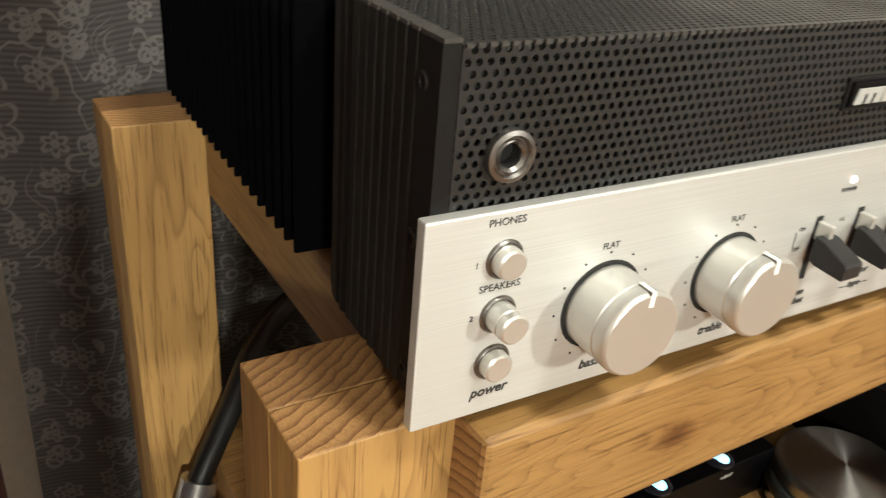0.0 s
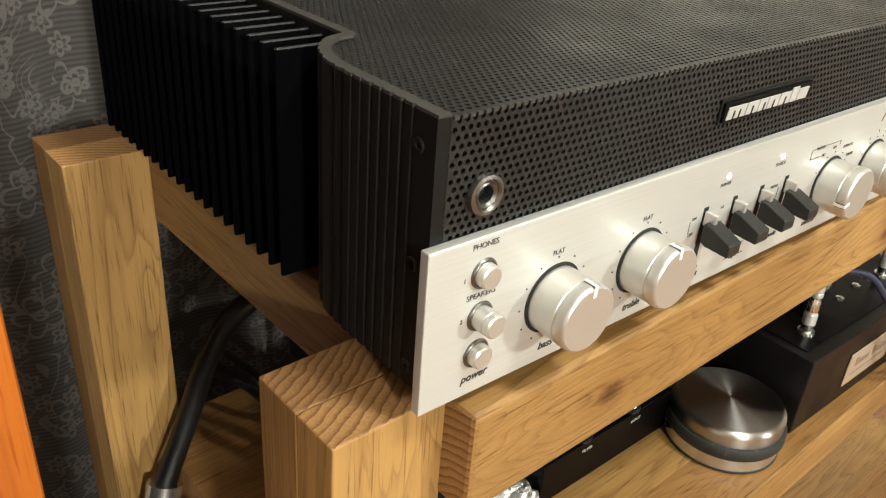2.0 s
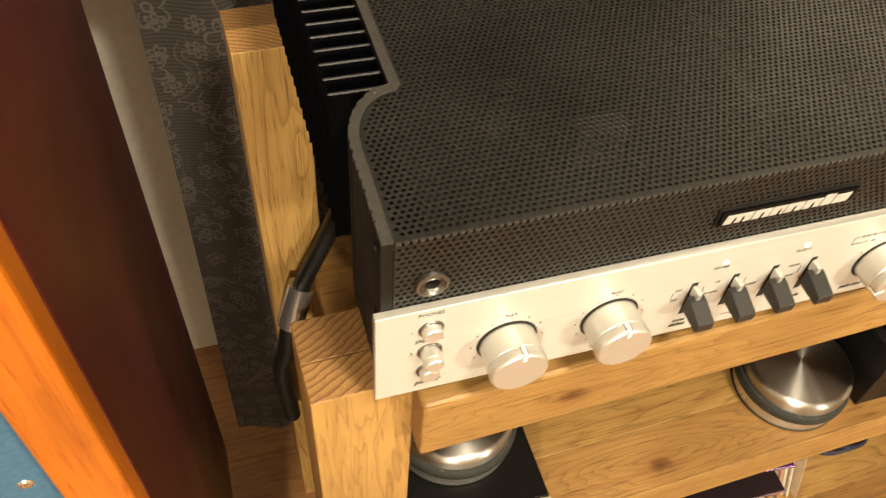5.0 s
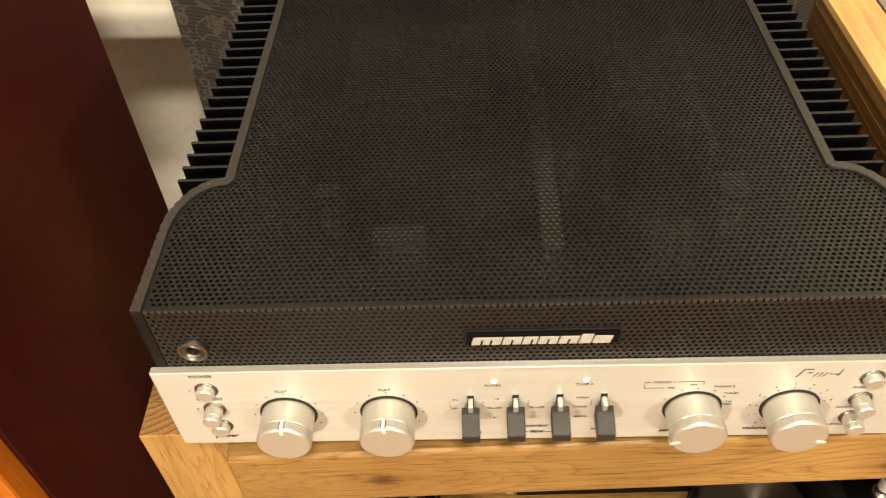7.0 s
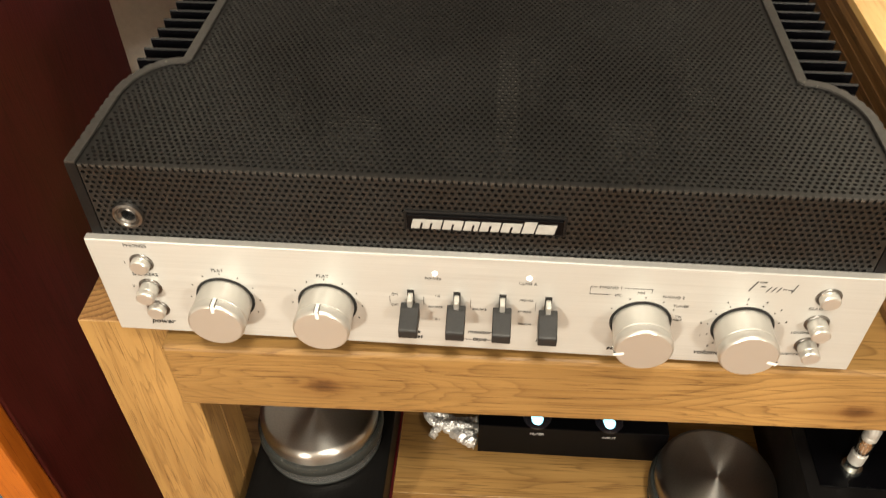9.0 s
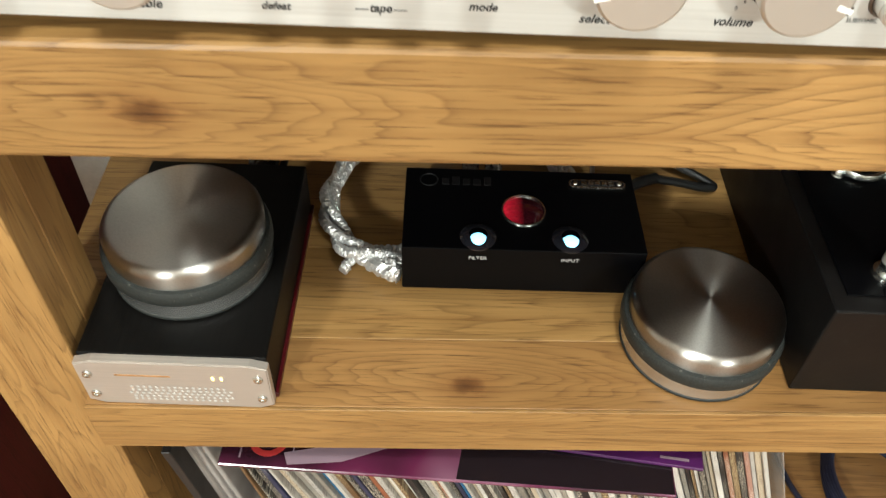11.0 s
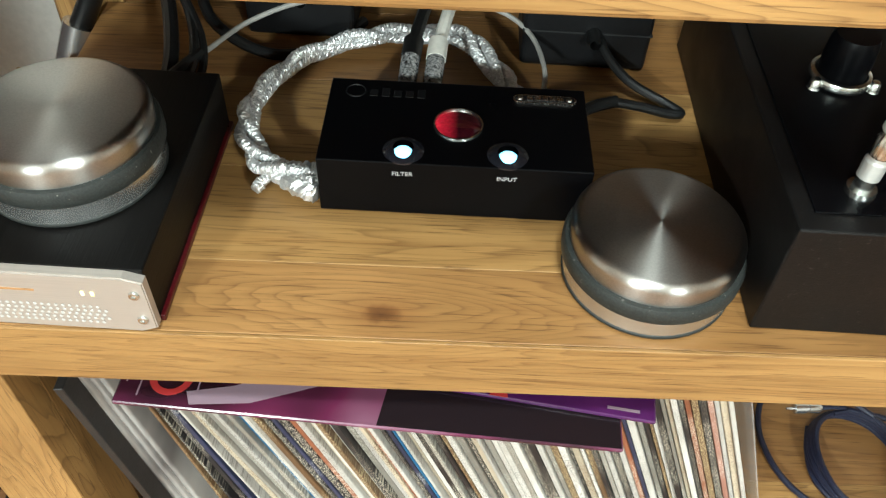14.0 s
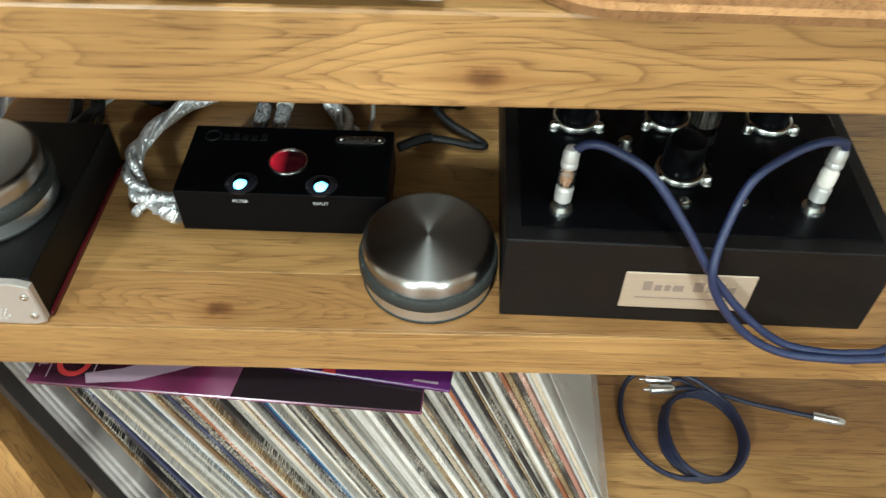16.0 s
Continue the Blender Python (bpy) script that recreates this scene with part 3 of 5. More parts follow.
def inner_x(y):
    """Inside of the side panel at a depth."""
    for (xa, ya), (xb, yb) in zip(side_path(), side_path()[1:]):
        if ya <= y <= yb:
            return xa + (xb - xa) * (y - ya) / max(yb - ya, 1e-6) + 0.0028
    return 0.038


def knob(x, z, angle, parent, length=0.0200, notch=True):
    k = part("knob", lathe([(0.0, length), (0.0142, length), (0.0150, length - 0.0006), (0.0154, length - 0.0016), (0.0154, length - 0.0052), (0.0149, length - 0.0057), (0.0149, length - 0.0063), (0.0152, length - 0.0066), (0.0150, 0.0004), (0.0, 0.0004)], 56, "-y", (x, -0.0004, z)), ALU_KNOB, parent, "spun aluminium control knob", True)
    # Flat black ring paints the gap behind the knob and its shadow.
    part("collar", lathe([(0.0150, 0.0002), (0.0163, 0.0002), (0.0165, -0.0002)], 56, "-y", (x, -0.0003, z)), INSIDE, k, "black ring drawn for the shadowed gap round the knob", True)
    a = radians(angle)
    if notch:
        bm = box_bm(-0.0009, 0.0009, -0.0004, 0.0060, -0.0008, 0.0046)
        bmesh.ops.transform(bm, matrix=Matrix.Translation((x, -length - 0.0001, z)) @ Matrix.Rotation(-a, 4, "Y") @ Matrix.Translation((0, 0, 0.0112)), verts=bm.verts)
        part("pointer", bm, POINTER, k, "pale pointer notch")
        bm = box_bm(-0.0015, 0.0015, 0.0001, 0.0056, -0.0012, 0.0044)
        bmesh.ops.transform(bm, matrix=Matrix.Translation((x, -length - 0.0003, z)) @ Matrix.Rotation(-a, 4, "Y") @ Matrix.Translation((0, 0, 0.0112)), verts=bm.verts)
        part("pointer_slot", bm, DARKNICKEL, k)


def push_button(x, z, length, parent):
    b = part("push_button", lathe([(0, length), (0.0043, length), (0.0050, length - 0.0006), (0.0051, length - 0.003), (0.0048, length - 0.0034), (0.0051, length - 0.0038), (0.0051, 0)], 32, "-y", (x, 0, z)), ALU_KNOB, parent, "", True)
    part("collar", lathe([(0.0052, 0.0008), (0.0058, 0.0010), (0.0064, 0.0005), (0.0066, 0)], 32, "-y", (x, 0, z)), DARKNICKEL, b, "dark collar", True)


def ticks(x, z, radius, degrees, parent, size=0.00045):
    for d in degrees:
        a = radians(d)
        part("dot", lathe([(0, 0.00025), (size, 0.00025), (size, 0)], 8, "-y", (x + radius * math.sin(a), 0, z + radius * math.cos(a))), INK, parent)


def bar(x0, x1, z0, z1, mat, parent, y=-0.0002, lean=0.0):
    bm = box_bm(x0, x1, y, y + 0.0006, z0, z1)
    for v in bm.verts:
        v.co.x += lean * (v.co.z - z0)
    return part("print_mark", bm, mat, parent)


def amplifier():
    amp = base("amplifier", "vintage integrated amplifier with silver faceplate and black perforated cover", "amplifier")
    part("chassis", box_bm(0.036, 0.380, 0.012, DEPTH - 0.004, 0.808, 0.880), INSIDE, amp, "black inner case")
    for x0, x1, y0, y1, z in ((0.214, 0.226, 0.05, 0.33, 0.912), (0.085, 0.098, 0.095, 0.107, 0.913), (0.318, 0.334, 0.085, 0.105, 0.914), (0.232, 0.242, 0.125, 0.135, 0.911), (0.255, 0.264, 0.118, 0.128, 0.911), (0.275, 0.300, 0.055, 0.075, 0.908), (0.120, 0.150, 0.062, 0.075, 0.906), (0.09, 0.19, 0.20, 0.30, 0.902), (0.27, 0.31, 0.20, 0.26, 0.906), (0.322, 0.328, 0.13, 0.30, 0.909)):
        part("inner_component", box_bm(x0, x1, y0, y1, 0.8805, z, 0.001, 1), GREYDECK, amp, "grey component under the perforated cover")
    part("chassis_front", box_bm(0.0115, 0.4045, 0.0082, 0.0115, 0.808, 0.9125), INSIDE, amp, "black inner case")
    part("bottom_plate", box_bm(0.012, 0.404, 0.006, 0.09, 0.8045, 0.8075, 0.0005), BLACK, amp)
    part("rear_panel", box_bm(0.034, 0.382, DEPTH - 0.0035, DEPTH, 0.808, 0.917, 0.0008), BLACK, amp)
    for x in (0.065, 0.351):
        for y in (0.035, 0.335):
            part("foot", lathe([(0, 0), (0.011, 0), (0.012, 0.002), (0.012, 0.012), (0, 0.012)], 24, "z", (x, y, 0.7935)), RUBBER, amp, "black rubber foot", True)
    for mirror in (False, True):
        side_panel(mirror, amp)

    def top_keep(u, v):
        a = inner_x(v)
        if u < a - 0.0012 or u > AMP_W - a + 0.0012:
            return 0
        return 2 if a + 0.0022 < u < AMP_W - a - 0.0022 and v > 0.0075 else 1

    perforated("top_cover", 0.009, 0.407, 0.0048, DEPTH - 0.004, top_keep, lambda u, v, w: (u, v, TOP_Z - 0.0006 + w), amp)
    perforated("front_grille", 0.0098, 0.4062, PLATE_T - 0.001, TOP_Z - 0.0006, lambda u, v: 0 if (u - 0.0275) ** 2 + (v - 0.887) ** 2 < 0.0058 ** 2 else 2, lambda u, v, w: (u, 0.0048 - w, v), amp)
    fold = bmesh.new()
    for i in range(112):
        box_bm(0.0104 + 0.0035 * i, 0.0125 + 0.0035 * i, 0.0040, 0.0052, TOP_Z - 0.0014, TOP_Z - 0.0002, bm=fold)
    part("folded_edge", fold, RIM, amp, "dark grey folded edge between the holes")
    plate = box_bm(0, AMP_W, 0.0, 0.0048, PLATE_Z, PLATE_T, 0.0006, 2)
    face = part("faceplate", plate, ALU, amp, "brushed champagne-silver aluminium faceplate")
    jack = part("headphone_socket", lathe([(0.0036, -0.006), (0.0036, 0.0012), (0.0046, 0.0022), (0.0052, 0.0014), (0.0056, 0.0014), (0.0064, 0.0026), (0.0078, 0.0022), (0.0082, 0.0008), (0.0082, -0.0002)], 40, "-y", (0.0275, 0.0046, 0.887)), DARKNICKEL, amp, "dark nickel headphone socket", True)
    part("socket_bore", lathe([(0, -0.005), (0.0036, -0.005), (0.0036, 0.0008)], 24, "-y", (0.0275, 0.0046, 0.887)), INSIDE, jack)
    badge = part("badge", box_bm(0.1725, 0.2505, 0.0026, 0.0050, 0.8880, 0.8975, 0.0005), DACBLACK, amp, "black maker's badge with pale lettering shapes")
    part("badge_frame", box_bm(0.1710, 0.2520, 0.0038, 0.0052, 0.8865, 0.8990, 0.0005), BLACK, badge)
    x = 0.1745
    for i, (w, cuts) in enumerate(((0.0150, (0.30, 0.62)), (0.0098, (0.45,)), (0.0074, (0.55,)), (0.0098, (0.45,)), (0.0098, (0.45,)), (0.0062, ()), (0.0094, ()))):
        bm = box_bm(x, x + w, 0.0021, 0.0030, 0.8890, 0.8950 + (0.0014 if i == 5 else 0), 0.0003)
        for v in bm.verts:
            v.co.x += 0.22 * (v.co.z - 0.8890)
        shape = part("badge_shape", bm, BADGEWHITE, badge)
        for c in cuts:
            bm = box_bm(x + w * c, x + w * c + 0.0010, 0.0019, 0.0026, 0.8889, 0.8930)
            for v in bm.verts:
                v.co.x += 0.22 * (v.co.z - 0.8890)
            part("badge_gap", bm, DACBLACK, shape)
        x += w + 0.0007

    def words(text, x, z, size, slant=0.0, bold=0.0):
        lettering(text, x, -0.00012, z, size, INK, face, slant, bold)

    for x, z, length in ((0.0275, 0.8560, 0.005), (0.0275, 0.8370, 0.010), (0.0275, 0.8195, 0.005), (0.3885, 0.8570, 0.005), (0.3885, 0.8370, 0.010), (0.3885, 0.8190, 0.010)):
        push_button(x, z, length, face)
    knob(0.0690, 0.8310, -4, face)
    knob(0.1265, 0.8310, 3, face)
    knob(0.2975, 0.8305, 105, face)
    knob(0.3515, 0.8305, -108, face)
    for x in (0.0690, 0.1265):
        words("FLAT", x - 0.0005, 0.8530, 0.0031)
        ticks(x, 0.8310, 0.0195, [d for d in range(-150, 151, 30)], face)
    for text, x, z, size in (
        ("PHONES", 0.0270, 0.8685, 0.0034), ("SPEAKERS", 0.0270, 0.8470, 0.0034), ("1", 0.0180, 0.8555, 0.0028), ("2", 0.0180, 0.8375, 0.0028), ("POWER", 0.1855, 0.8555, 0.0026),
        ("CLASS A", 0.2355, 0.8555, 0.0026), ("ON", 0.1645, 0.8420, 0.0023), ("OFF", 0.1640, 0.8335, 0.0023), ("1-2", 0.1875, 0.8425, 0.0023), ("SOURCE", 0.1865, 0.8335, 0.0021), ("2-1", 0.1875, 0.8235, 0.0023),
        ("SOURCE", 0.2105, 0.8335, 0.0021), ("MONO", 0.2355, 0.8425, 0.0023), ("STEREO", 0.2350, 0.8335, 0.0021), ("REVERSE", 0.2355, 0.8235, 0.0019), ("PHONO 1", 0.2785, 0.8560, 0.0027), ("MC", 0.2830, 0.8505, 0.0025),
        ("MM", 0.2945, 0.8530, 0.0025), ("PHONO 2", 0.3115, 0.8510, 0.0026), ("TUNER", 0.3165, 0.8445, 0.0026), ("TV/\nAUX", 0.3165, 0.8350, 0.0024), ("CLASS A", 0.3860, 0.8480, 0.0027), ("LOUDNESS", 0.3835, 0.8290, 0.0024), ("SUBSONIC", 0.3825, 0.8110, 0.0024),
    ):
        words(text, x, z, size)
    for text, x, z, size in (("power", 0.0275, 0.8085, 0.0052), ("bass", 0.0685, 0.8075, 0.0052), ("treble", 0.1265, 0.8070, 0.0052), ("tone\ndefeat", 0.1735, 0.8100, 0.0042), ("tape", 0.2110, 0.8085, 0.0046), ("monitor", 0.2110, 0.8145, 0.0040), ("mode", 0.2475, 0.8105, 0.0044), ("selector", 0.2900, 0.8075, 0.0048), ("volume", 0.3370, 0.8085, 0.0048)):
        words(text, x, z, size, 0.25, 0.0001)
    for x in (0.1615, 0.1865 - 0.0065, 0.2055, 0.2405):
        bar(x, x + 0.00025, 0.8345, 0.8410, INK, face)
    for n in range(9):
        a = radians(-138 + 26.5 * n)
        words(str(n), 0.3515 + 0.0222 * math.sin(a), 0.8305 + 0.0222 * math.cos(a), 0.0022)
    ticks(0.3515, 0.8305, 0.0186, [-138 + 26.5 * n for n in range(9)], face)
    ticks(0.2975, 0.8305, 0.0192, (-60, -25, 0, 30, 55, 80), face)
    bar(0.2680, 0.26825, 0.8505, 0.8562, INK, face)
    bar(0.2680, 0.2715, 0.8560, 0.85625, INK, face)
    bar(0.2855, 0.3000, 0.8560, 0.85625, INK, face)
    bar(0.2680, 0.2790, 0.8505, 0.85075, INK, face)
    bar(0.29975, 0.3000, 0.8535, 0.8562, INK, face)
    bar(0.2020, 0.2068, 0.8078, 0.8081, INK, face)
    bar(0.2155, 0.2205, 0.8078, 0.8081, INK, face)
    # cursive model mark as slanted strokes
    for x0, x1, z0, z1, lean in ((0.3475, 0.3482, 0.8590, 0.8660, 0.45), (0.3520, 0.3556, 0.8652, 0.8659, 0), (0.3530, 0.3556, 0.8622, 0.8628, 0), (0.3565, 0.3570, 0.8590, 0.8625, 0.5), (0.3590, 0.3595, 0.8590, 0.8625, 0.5), (0.3615, 0.3620, 0.8590, 0.8625, 0.5), (0.3645, 0.3665, 0.8610, 0.8614, 0), (0.3690, 0.3695, 0.8590, 0.8650, 0.3), (0.3672, 0.3705, 0.8606, 0.8611, 0)):
        bar(x0, x1, z0, z1, INK, face, -0.0002, lean)
    for x in (0.1865, 0.2360):
        part("indicator", lathe([(0, 0.0009), (0.0010, 0.0007), (0.0015, 0.0001), (0.0015, -0.0002)], 16, "-y", (x, 0, 0.8595)), LED_PINK, face, "small lit pink-white indicator", True)
    for x in (0.1732, 0.1982, 0.2228, 0.2472):
        lever = part("lever_switch", box_bm(x - 0.0019, x + 0.0019, -0.0002, 0.0004, 0.8185, 0.8462), INSIDE, face, "black lever switch in a slot")
        part("stem", box_bm(x - 0.0014, x + 0.0014, -0.0070, -0.0004, 0.8370, 0.8446, 0.0006), ALU_KNOB, lever, "bright metal stem")
        bm = bmesh.new()
        prof = [(-0.0036, 0.8402), (-0.0075, 0.8396), (-0.0188, 0.8350), (-0.0194, 0.8342), (-0.0194, 0.8290), (-0.0186, 0.8281), (-0.0060, 0.8288), (-0.0036, 0.8300)]
        sides = [[bm.verts.new((x + s, y, z)) for y, z in prof] for s in (-0.0050, 0.0050)]
        bm.faces.new(sides[0])
        bm.faces.new(sides[1][::-1])
        for i in range(len(prof)):
            j = (i + 1) % len(prof)
            bm.faces.new((sides[0][i], sides[0][j], sides[1][j], sides[1][i]))
        bmesh.ops.bevel(bm, geom=list(bm.edges), offset=0.0004, segments=1, affect="EDGES")
        part("paddle", bm, PADDLE, lever, "black plastic paddle")
    return amp


# ---- left of the rack: loudspeaker ----
def loudspeaker():
    x1, x0, y0, y1, z1 = -0.130, -0.53, -0.002, 0.341, 1.22
    s = base("loudspeaker", "tall loudspeaker with mahogany side, orange wooden front frame and blue baffle", "loudspeaker")
    part("cabinet", box_bm(x0, x1, y0 + 0.022, y1, 0.132, z1, 0.002), MAHOGANY_SHADED, s, "dark red mahogany veneer, darkened for its shaded side")
    for a, b, c, d in ((x1 - 0.030, x1, 0.132, z1), (x0, x0 + 0.030, 0.132, z1)):
        part("frame_stile", box_bm(a, b, y0, y0 + 0.0215, c, d, 0.0025), CHERRY, s, "orange wooden front frame")
    for c, d in ((0.132, 0.172), (z1 - 0.03, z1)):
        part("frame_rail", box_bm(x0 + 0.0305, x1 - 0.0305, y0, y0 + 0.0215, c, d, 0.0025), CHERRY, s, "orange wooden front frame")
    part("baffle", box_bm(x0 + 0.031, x1 - 0.031, y0 + 0.014, y0 + 0.0215, 0.173, z1 - 0.031), BLUE, s, "matt blue painted baffle")
    part("gasket", box_bm(x1 - 0.0335, x1 - 0.0305, y0 + 0.010, y0 + 0.0135, 0.173, z1 - 0.031), INSIDE, s)
    part("screw", lathe([(0, 0.001), (0.003, 0.001), (0.0042, 0)], 16, "-y", (x1 - 0.048, y0 + 0.014, 0.775)), NICKEL, s, "", True)


def speaker_stand():
    s = base("speaker_stand", "low speaker stand with a pale grey plate on black feet", "stand")
    part("plate", box_bm(-0.50, -0.150, 0.03, 0.32, 0.102, 0.1318, 0.002), GREYPLATE, s, "pale grey plate")
    for x in (-0.475, -0.185):
        for y in (0.06, 0.29):
            part("foot", lathe([(0, -0.02), (0.016, -0.02), (0.018, -0.016), (0.014, 0.1016), (0, 0.1016)], 20, "z", (x, y, 0)), PLASTIC, s, "black foot", True)


def floor_cable():
    c = base("floor_cable", "loose black cable heaped on the floor beside the rack", "cable")
    rnd = random.Random(8)
    pts = [(-0.115 + 0.055 * math.cos(i * 0.9) + rnd.uniform(-0.02, 0.02), 0.16 + 0.075 * math.sin(i * 0.9) + rnd.uniform(-0.02, 0.02), -0.013 + 0.004 * (i // 6)) for i in range(34)]
    part("lead", tube(pts, 0.0052, 6, 8), BLACKCABLE, c, "", True)


# ---- turntable to the right of the amplifier ----
def turntable():
    t = base("turntable", "turntable with rounded layered-plywood plinth and pale maple top", "turntable")
    x0, x1, y0, y1, r = 0.4515, 0.905, -0.001, 0.372, 0.045
    z, n = 0.7945, 23
    h = (0.897 - z) / n
    for i in range(n):
        e = 0.0003 * (i % 2)
        part("ply_layer", slab(round_rect(x0 + e, x1 - e, y0 + e, y1 - e, r, 12), z + i * h, z + (i + 1) * h - 0.0001), PLY if i % 2 == 0 else PLY_LIGHT, t)
    bm = bmesh.new()
    out, inn = round_rect(x0 - 0.0003, x1 + 0.0003, y0 - 0.0003, y1 + 0.0003, r, 12), round_rect(x0 + 0.034, x1 - 0.034, y0 + 0.034, y1 - 0.034, 0.02, 12)
    rings = [[bm.verts.new((px, py, pz)) for px, py in ol] for ol, pz in ((out, 0.8971), (out, 0.9025), (inn, 0.9025), (inn, 0.8971))]
    for a, b in zip(rings, rings[1:] + rings[:1]):
        for i in range(len(a)):
            j = (i + 1) % len(a)
            bm.faces.new((a[i], a[j], b[j], b[i]))
    part("top_frame", bm, MAPLE, t, "pale maple top frame")
    part("deck", slab(round_rect(x0 + 0.039, x1 - 0.039, y0 + 0.039, y1 - 0.039, 0.018, 8), 0.8972, 0.8995), GREYDECK, t, "grey deck plate")
    part("platter", lathe([(0, 0.922), (0.140, 0.922), (0.146, 0.919), (0.146, 0.904), (0.140, 0.8996), (0, 0.8996)], 64, "z", (0.690, 0.190, 0)), RUBBER, t, "black platter", True)


# ---- things on the middle shelf ----
def puck(x, y, z, label):
    p = base("steel_puck", label, "weight", pose(x, y, z) @ Matrix.Scale(1.05, 4), group="brushed steel pucks")
    part("base_ring", lathe([(0, 0.0015), (0.0455, 0.0015), (0.0462, 0.002), (0.0462, 0.0145), (0, 0.0145)], 64), STEELSIDE, p, "polished steel base", True)
    part("pad", lathe([(0, 0), (0.0455, 0), (0.0468, 0.0008), (0.0468, 0.0022), (0.0458, 0.0028)], 48), RUBBER, p, "black rubber pad", True)
    part("rubber_band", lathe([(0.0450, 0.0135), (0.0475, 0.0138), (0.0488, 0.0158), (0.0488, 0.0225), (0.0476, 0.0246), (0.0440, 0.0250)], 64), RUBBER, p, "black rubber band", True)
    prof = [(0.0452, 0.0242), (0.0456, 0.0330)] + [(0.0404 + 0.0052 * math.cos(radians(a)), 0.0336 + 0.0052 * math.sin(radians(a))) for a in range(0, 91, 10)] + [(0.028, 0.0397), (0.014, 0.0404), (0.0, 0.0406)]
    part("cap", lathe(prof, 96), STEEL, p, "turned brushed steel cap", True, )
    return p


def streamer():
    x0, x1, y0, y1, z0, z1 = 0.0290, 0.1400, 0.006, 0.172, SHELF_Z + 0.0005, 0.5785
    s = base("audio_box", "black wooden audio box with a silver front panel", "audio box")
    part("case", box_bm(x0 + 0.001, x1 - 0.001, y0, y1, z0 + 0.001, z1, 0.001), ASHBLACK, s, "black stained wooden case")
    # Thin dark red strip at the foot, slightly proud on the right.
    part("red_base_strip", box_bm(x0 + 0.0015, x1 + 0.0012, y0 + 0.002, y1 + 0.001, z0 - 0.0003, z0 + 0.0040, 0.0008), speckled("dark_red_strip", (0.055, 0.003, 0.005), 0.35, 0, 300, 0.2, 0.1), s, "thin dark red strip along the foot of the case")
    c = 0.0085
    out = [(x0 + c, z0), (x1 - c, z0), (x1, z0 + 0.0035), (x1, z1 - 0.003), (x1 - c * 1.2, z1), (x0 + c * 1.2, z1), (x0, z1 - 0.003), (x0, z0 + 0.0035)]
    bm = bmesh.new()
    fr = [bm.verts.new((x, y0 - 0.006, z)) for x, z in out]
    bk = [bm.verts.new((x, y0 - 0.0002, z)) for x, z in out]
    bm.faces.new(fr)
    bm.faces.new(bk[::-1])
    for i in range(8):
        j = (i + 1) % 8
        bm.faces.new((fr[i], fr[j], bk[j], bk[i]))
    bmesh.ops.bevel(bm, geom=[e for e in bm.edges if all(abs(v.co.y - (y0 - 0.006)) < 1e-5 for v in e.verts)], offset=0.0008, segments=2, affect="EDGES")
    f = part("front_panel", bm, brushed("satin_silver", (0.50, 0.455, 0.415), 0.45, "x", False, 0.0, 0.6), s, "satin silver front panel")
    yf = y0 - 0.0062
    for x in (x0 + 0.0062, x1 - 0.0062):
        for z in (z0 + 0.0105, z1 - 0.0125):
            part("screw", lathe([(0, 0.0004), (0.0010, 0.0004), (0.0012, 0.0012), (0.0026, 0.0010), (0.0030, 0)], 16, "-y", (x, yf, z)), CHROME, f, "", True)
    part("slot", box_bm(x0 + 0.022, x0 + 0.054, yf - 0.0002, yf + 0.0003, z0 + 0.030, z0 + 0.0312), PLY_LIGHT, f, "thin amber slot")
    for x in (x0 + 0.0785, x0 + 0.0835):
        part("indicator", box_bm(x - 0.0008, x + 0.0008, yf - 0.0003, yf + 0.0003, z0 + 0.0285, z0 + 0.0315, 0.0003), LED_AMBER, f)
    hexes = None
    for r in range(5):
        for k in range(17 - (r in (0, 4))):
            x = x0 + 0.0275 + 0.0036 * k + (0.0018 if r % 2 else 0) + (0.0018 if r in (0, 4) else 0)
            if hexes is None:
                hexes = part("vent_hole", lathe([(0, 0.0002), (0.0010, 0.0002), (0.0010, 0)], 6, "-y", (0, 0, 0)), VENT, f)
                hexes.matrix_basis = pose(x, yf, z0 + 0.0065 + 0.0032 * r)
            else:
                o = new("vent_hole", hexes.data)
                o.parent, o.matrix_basis = f, pose(x, yf, z0 + 0.0065 + 0.0032 * r)


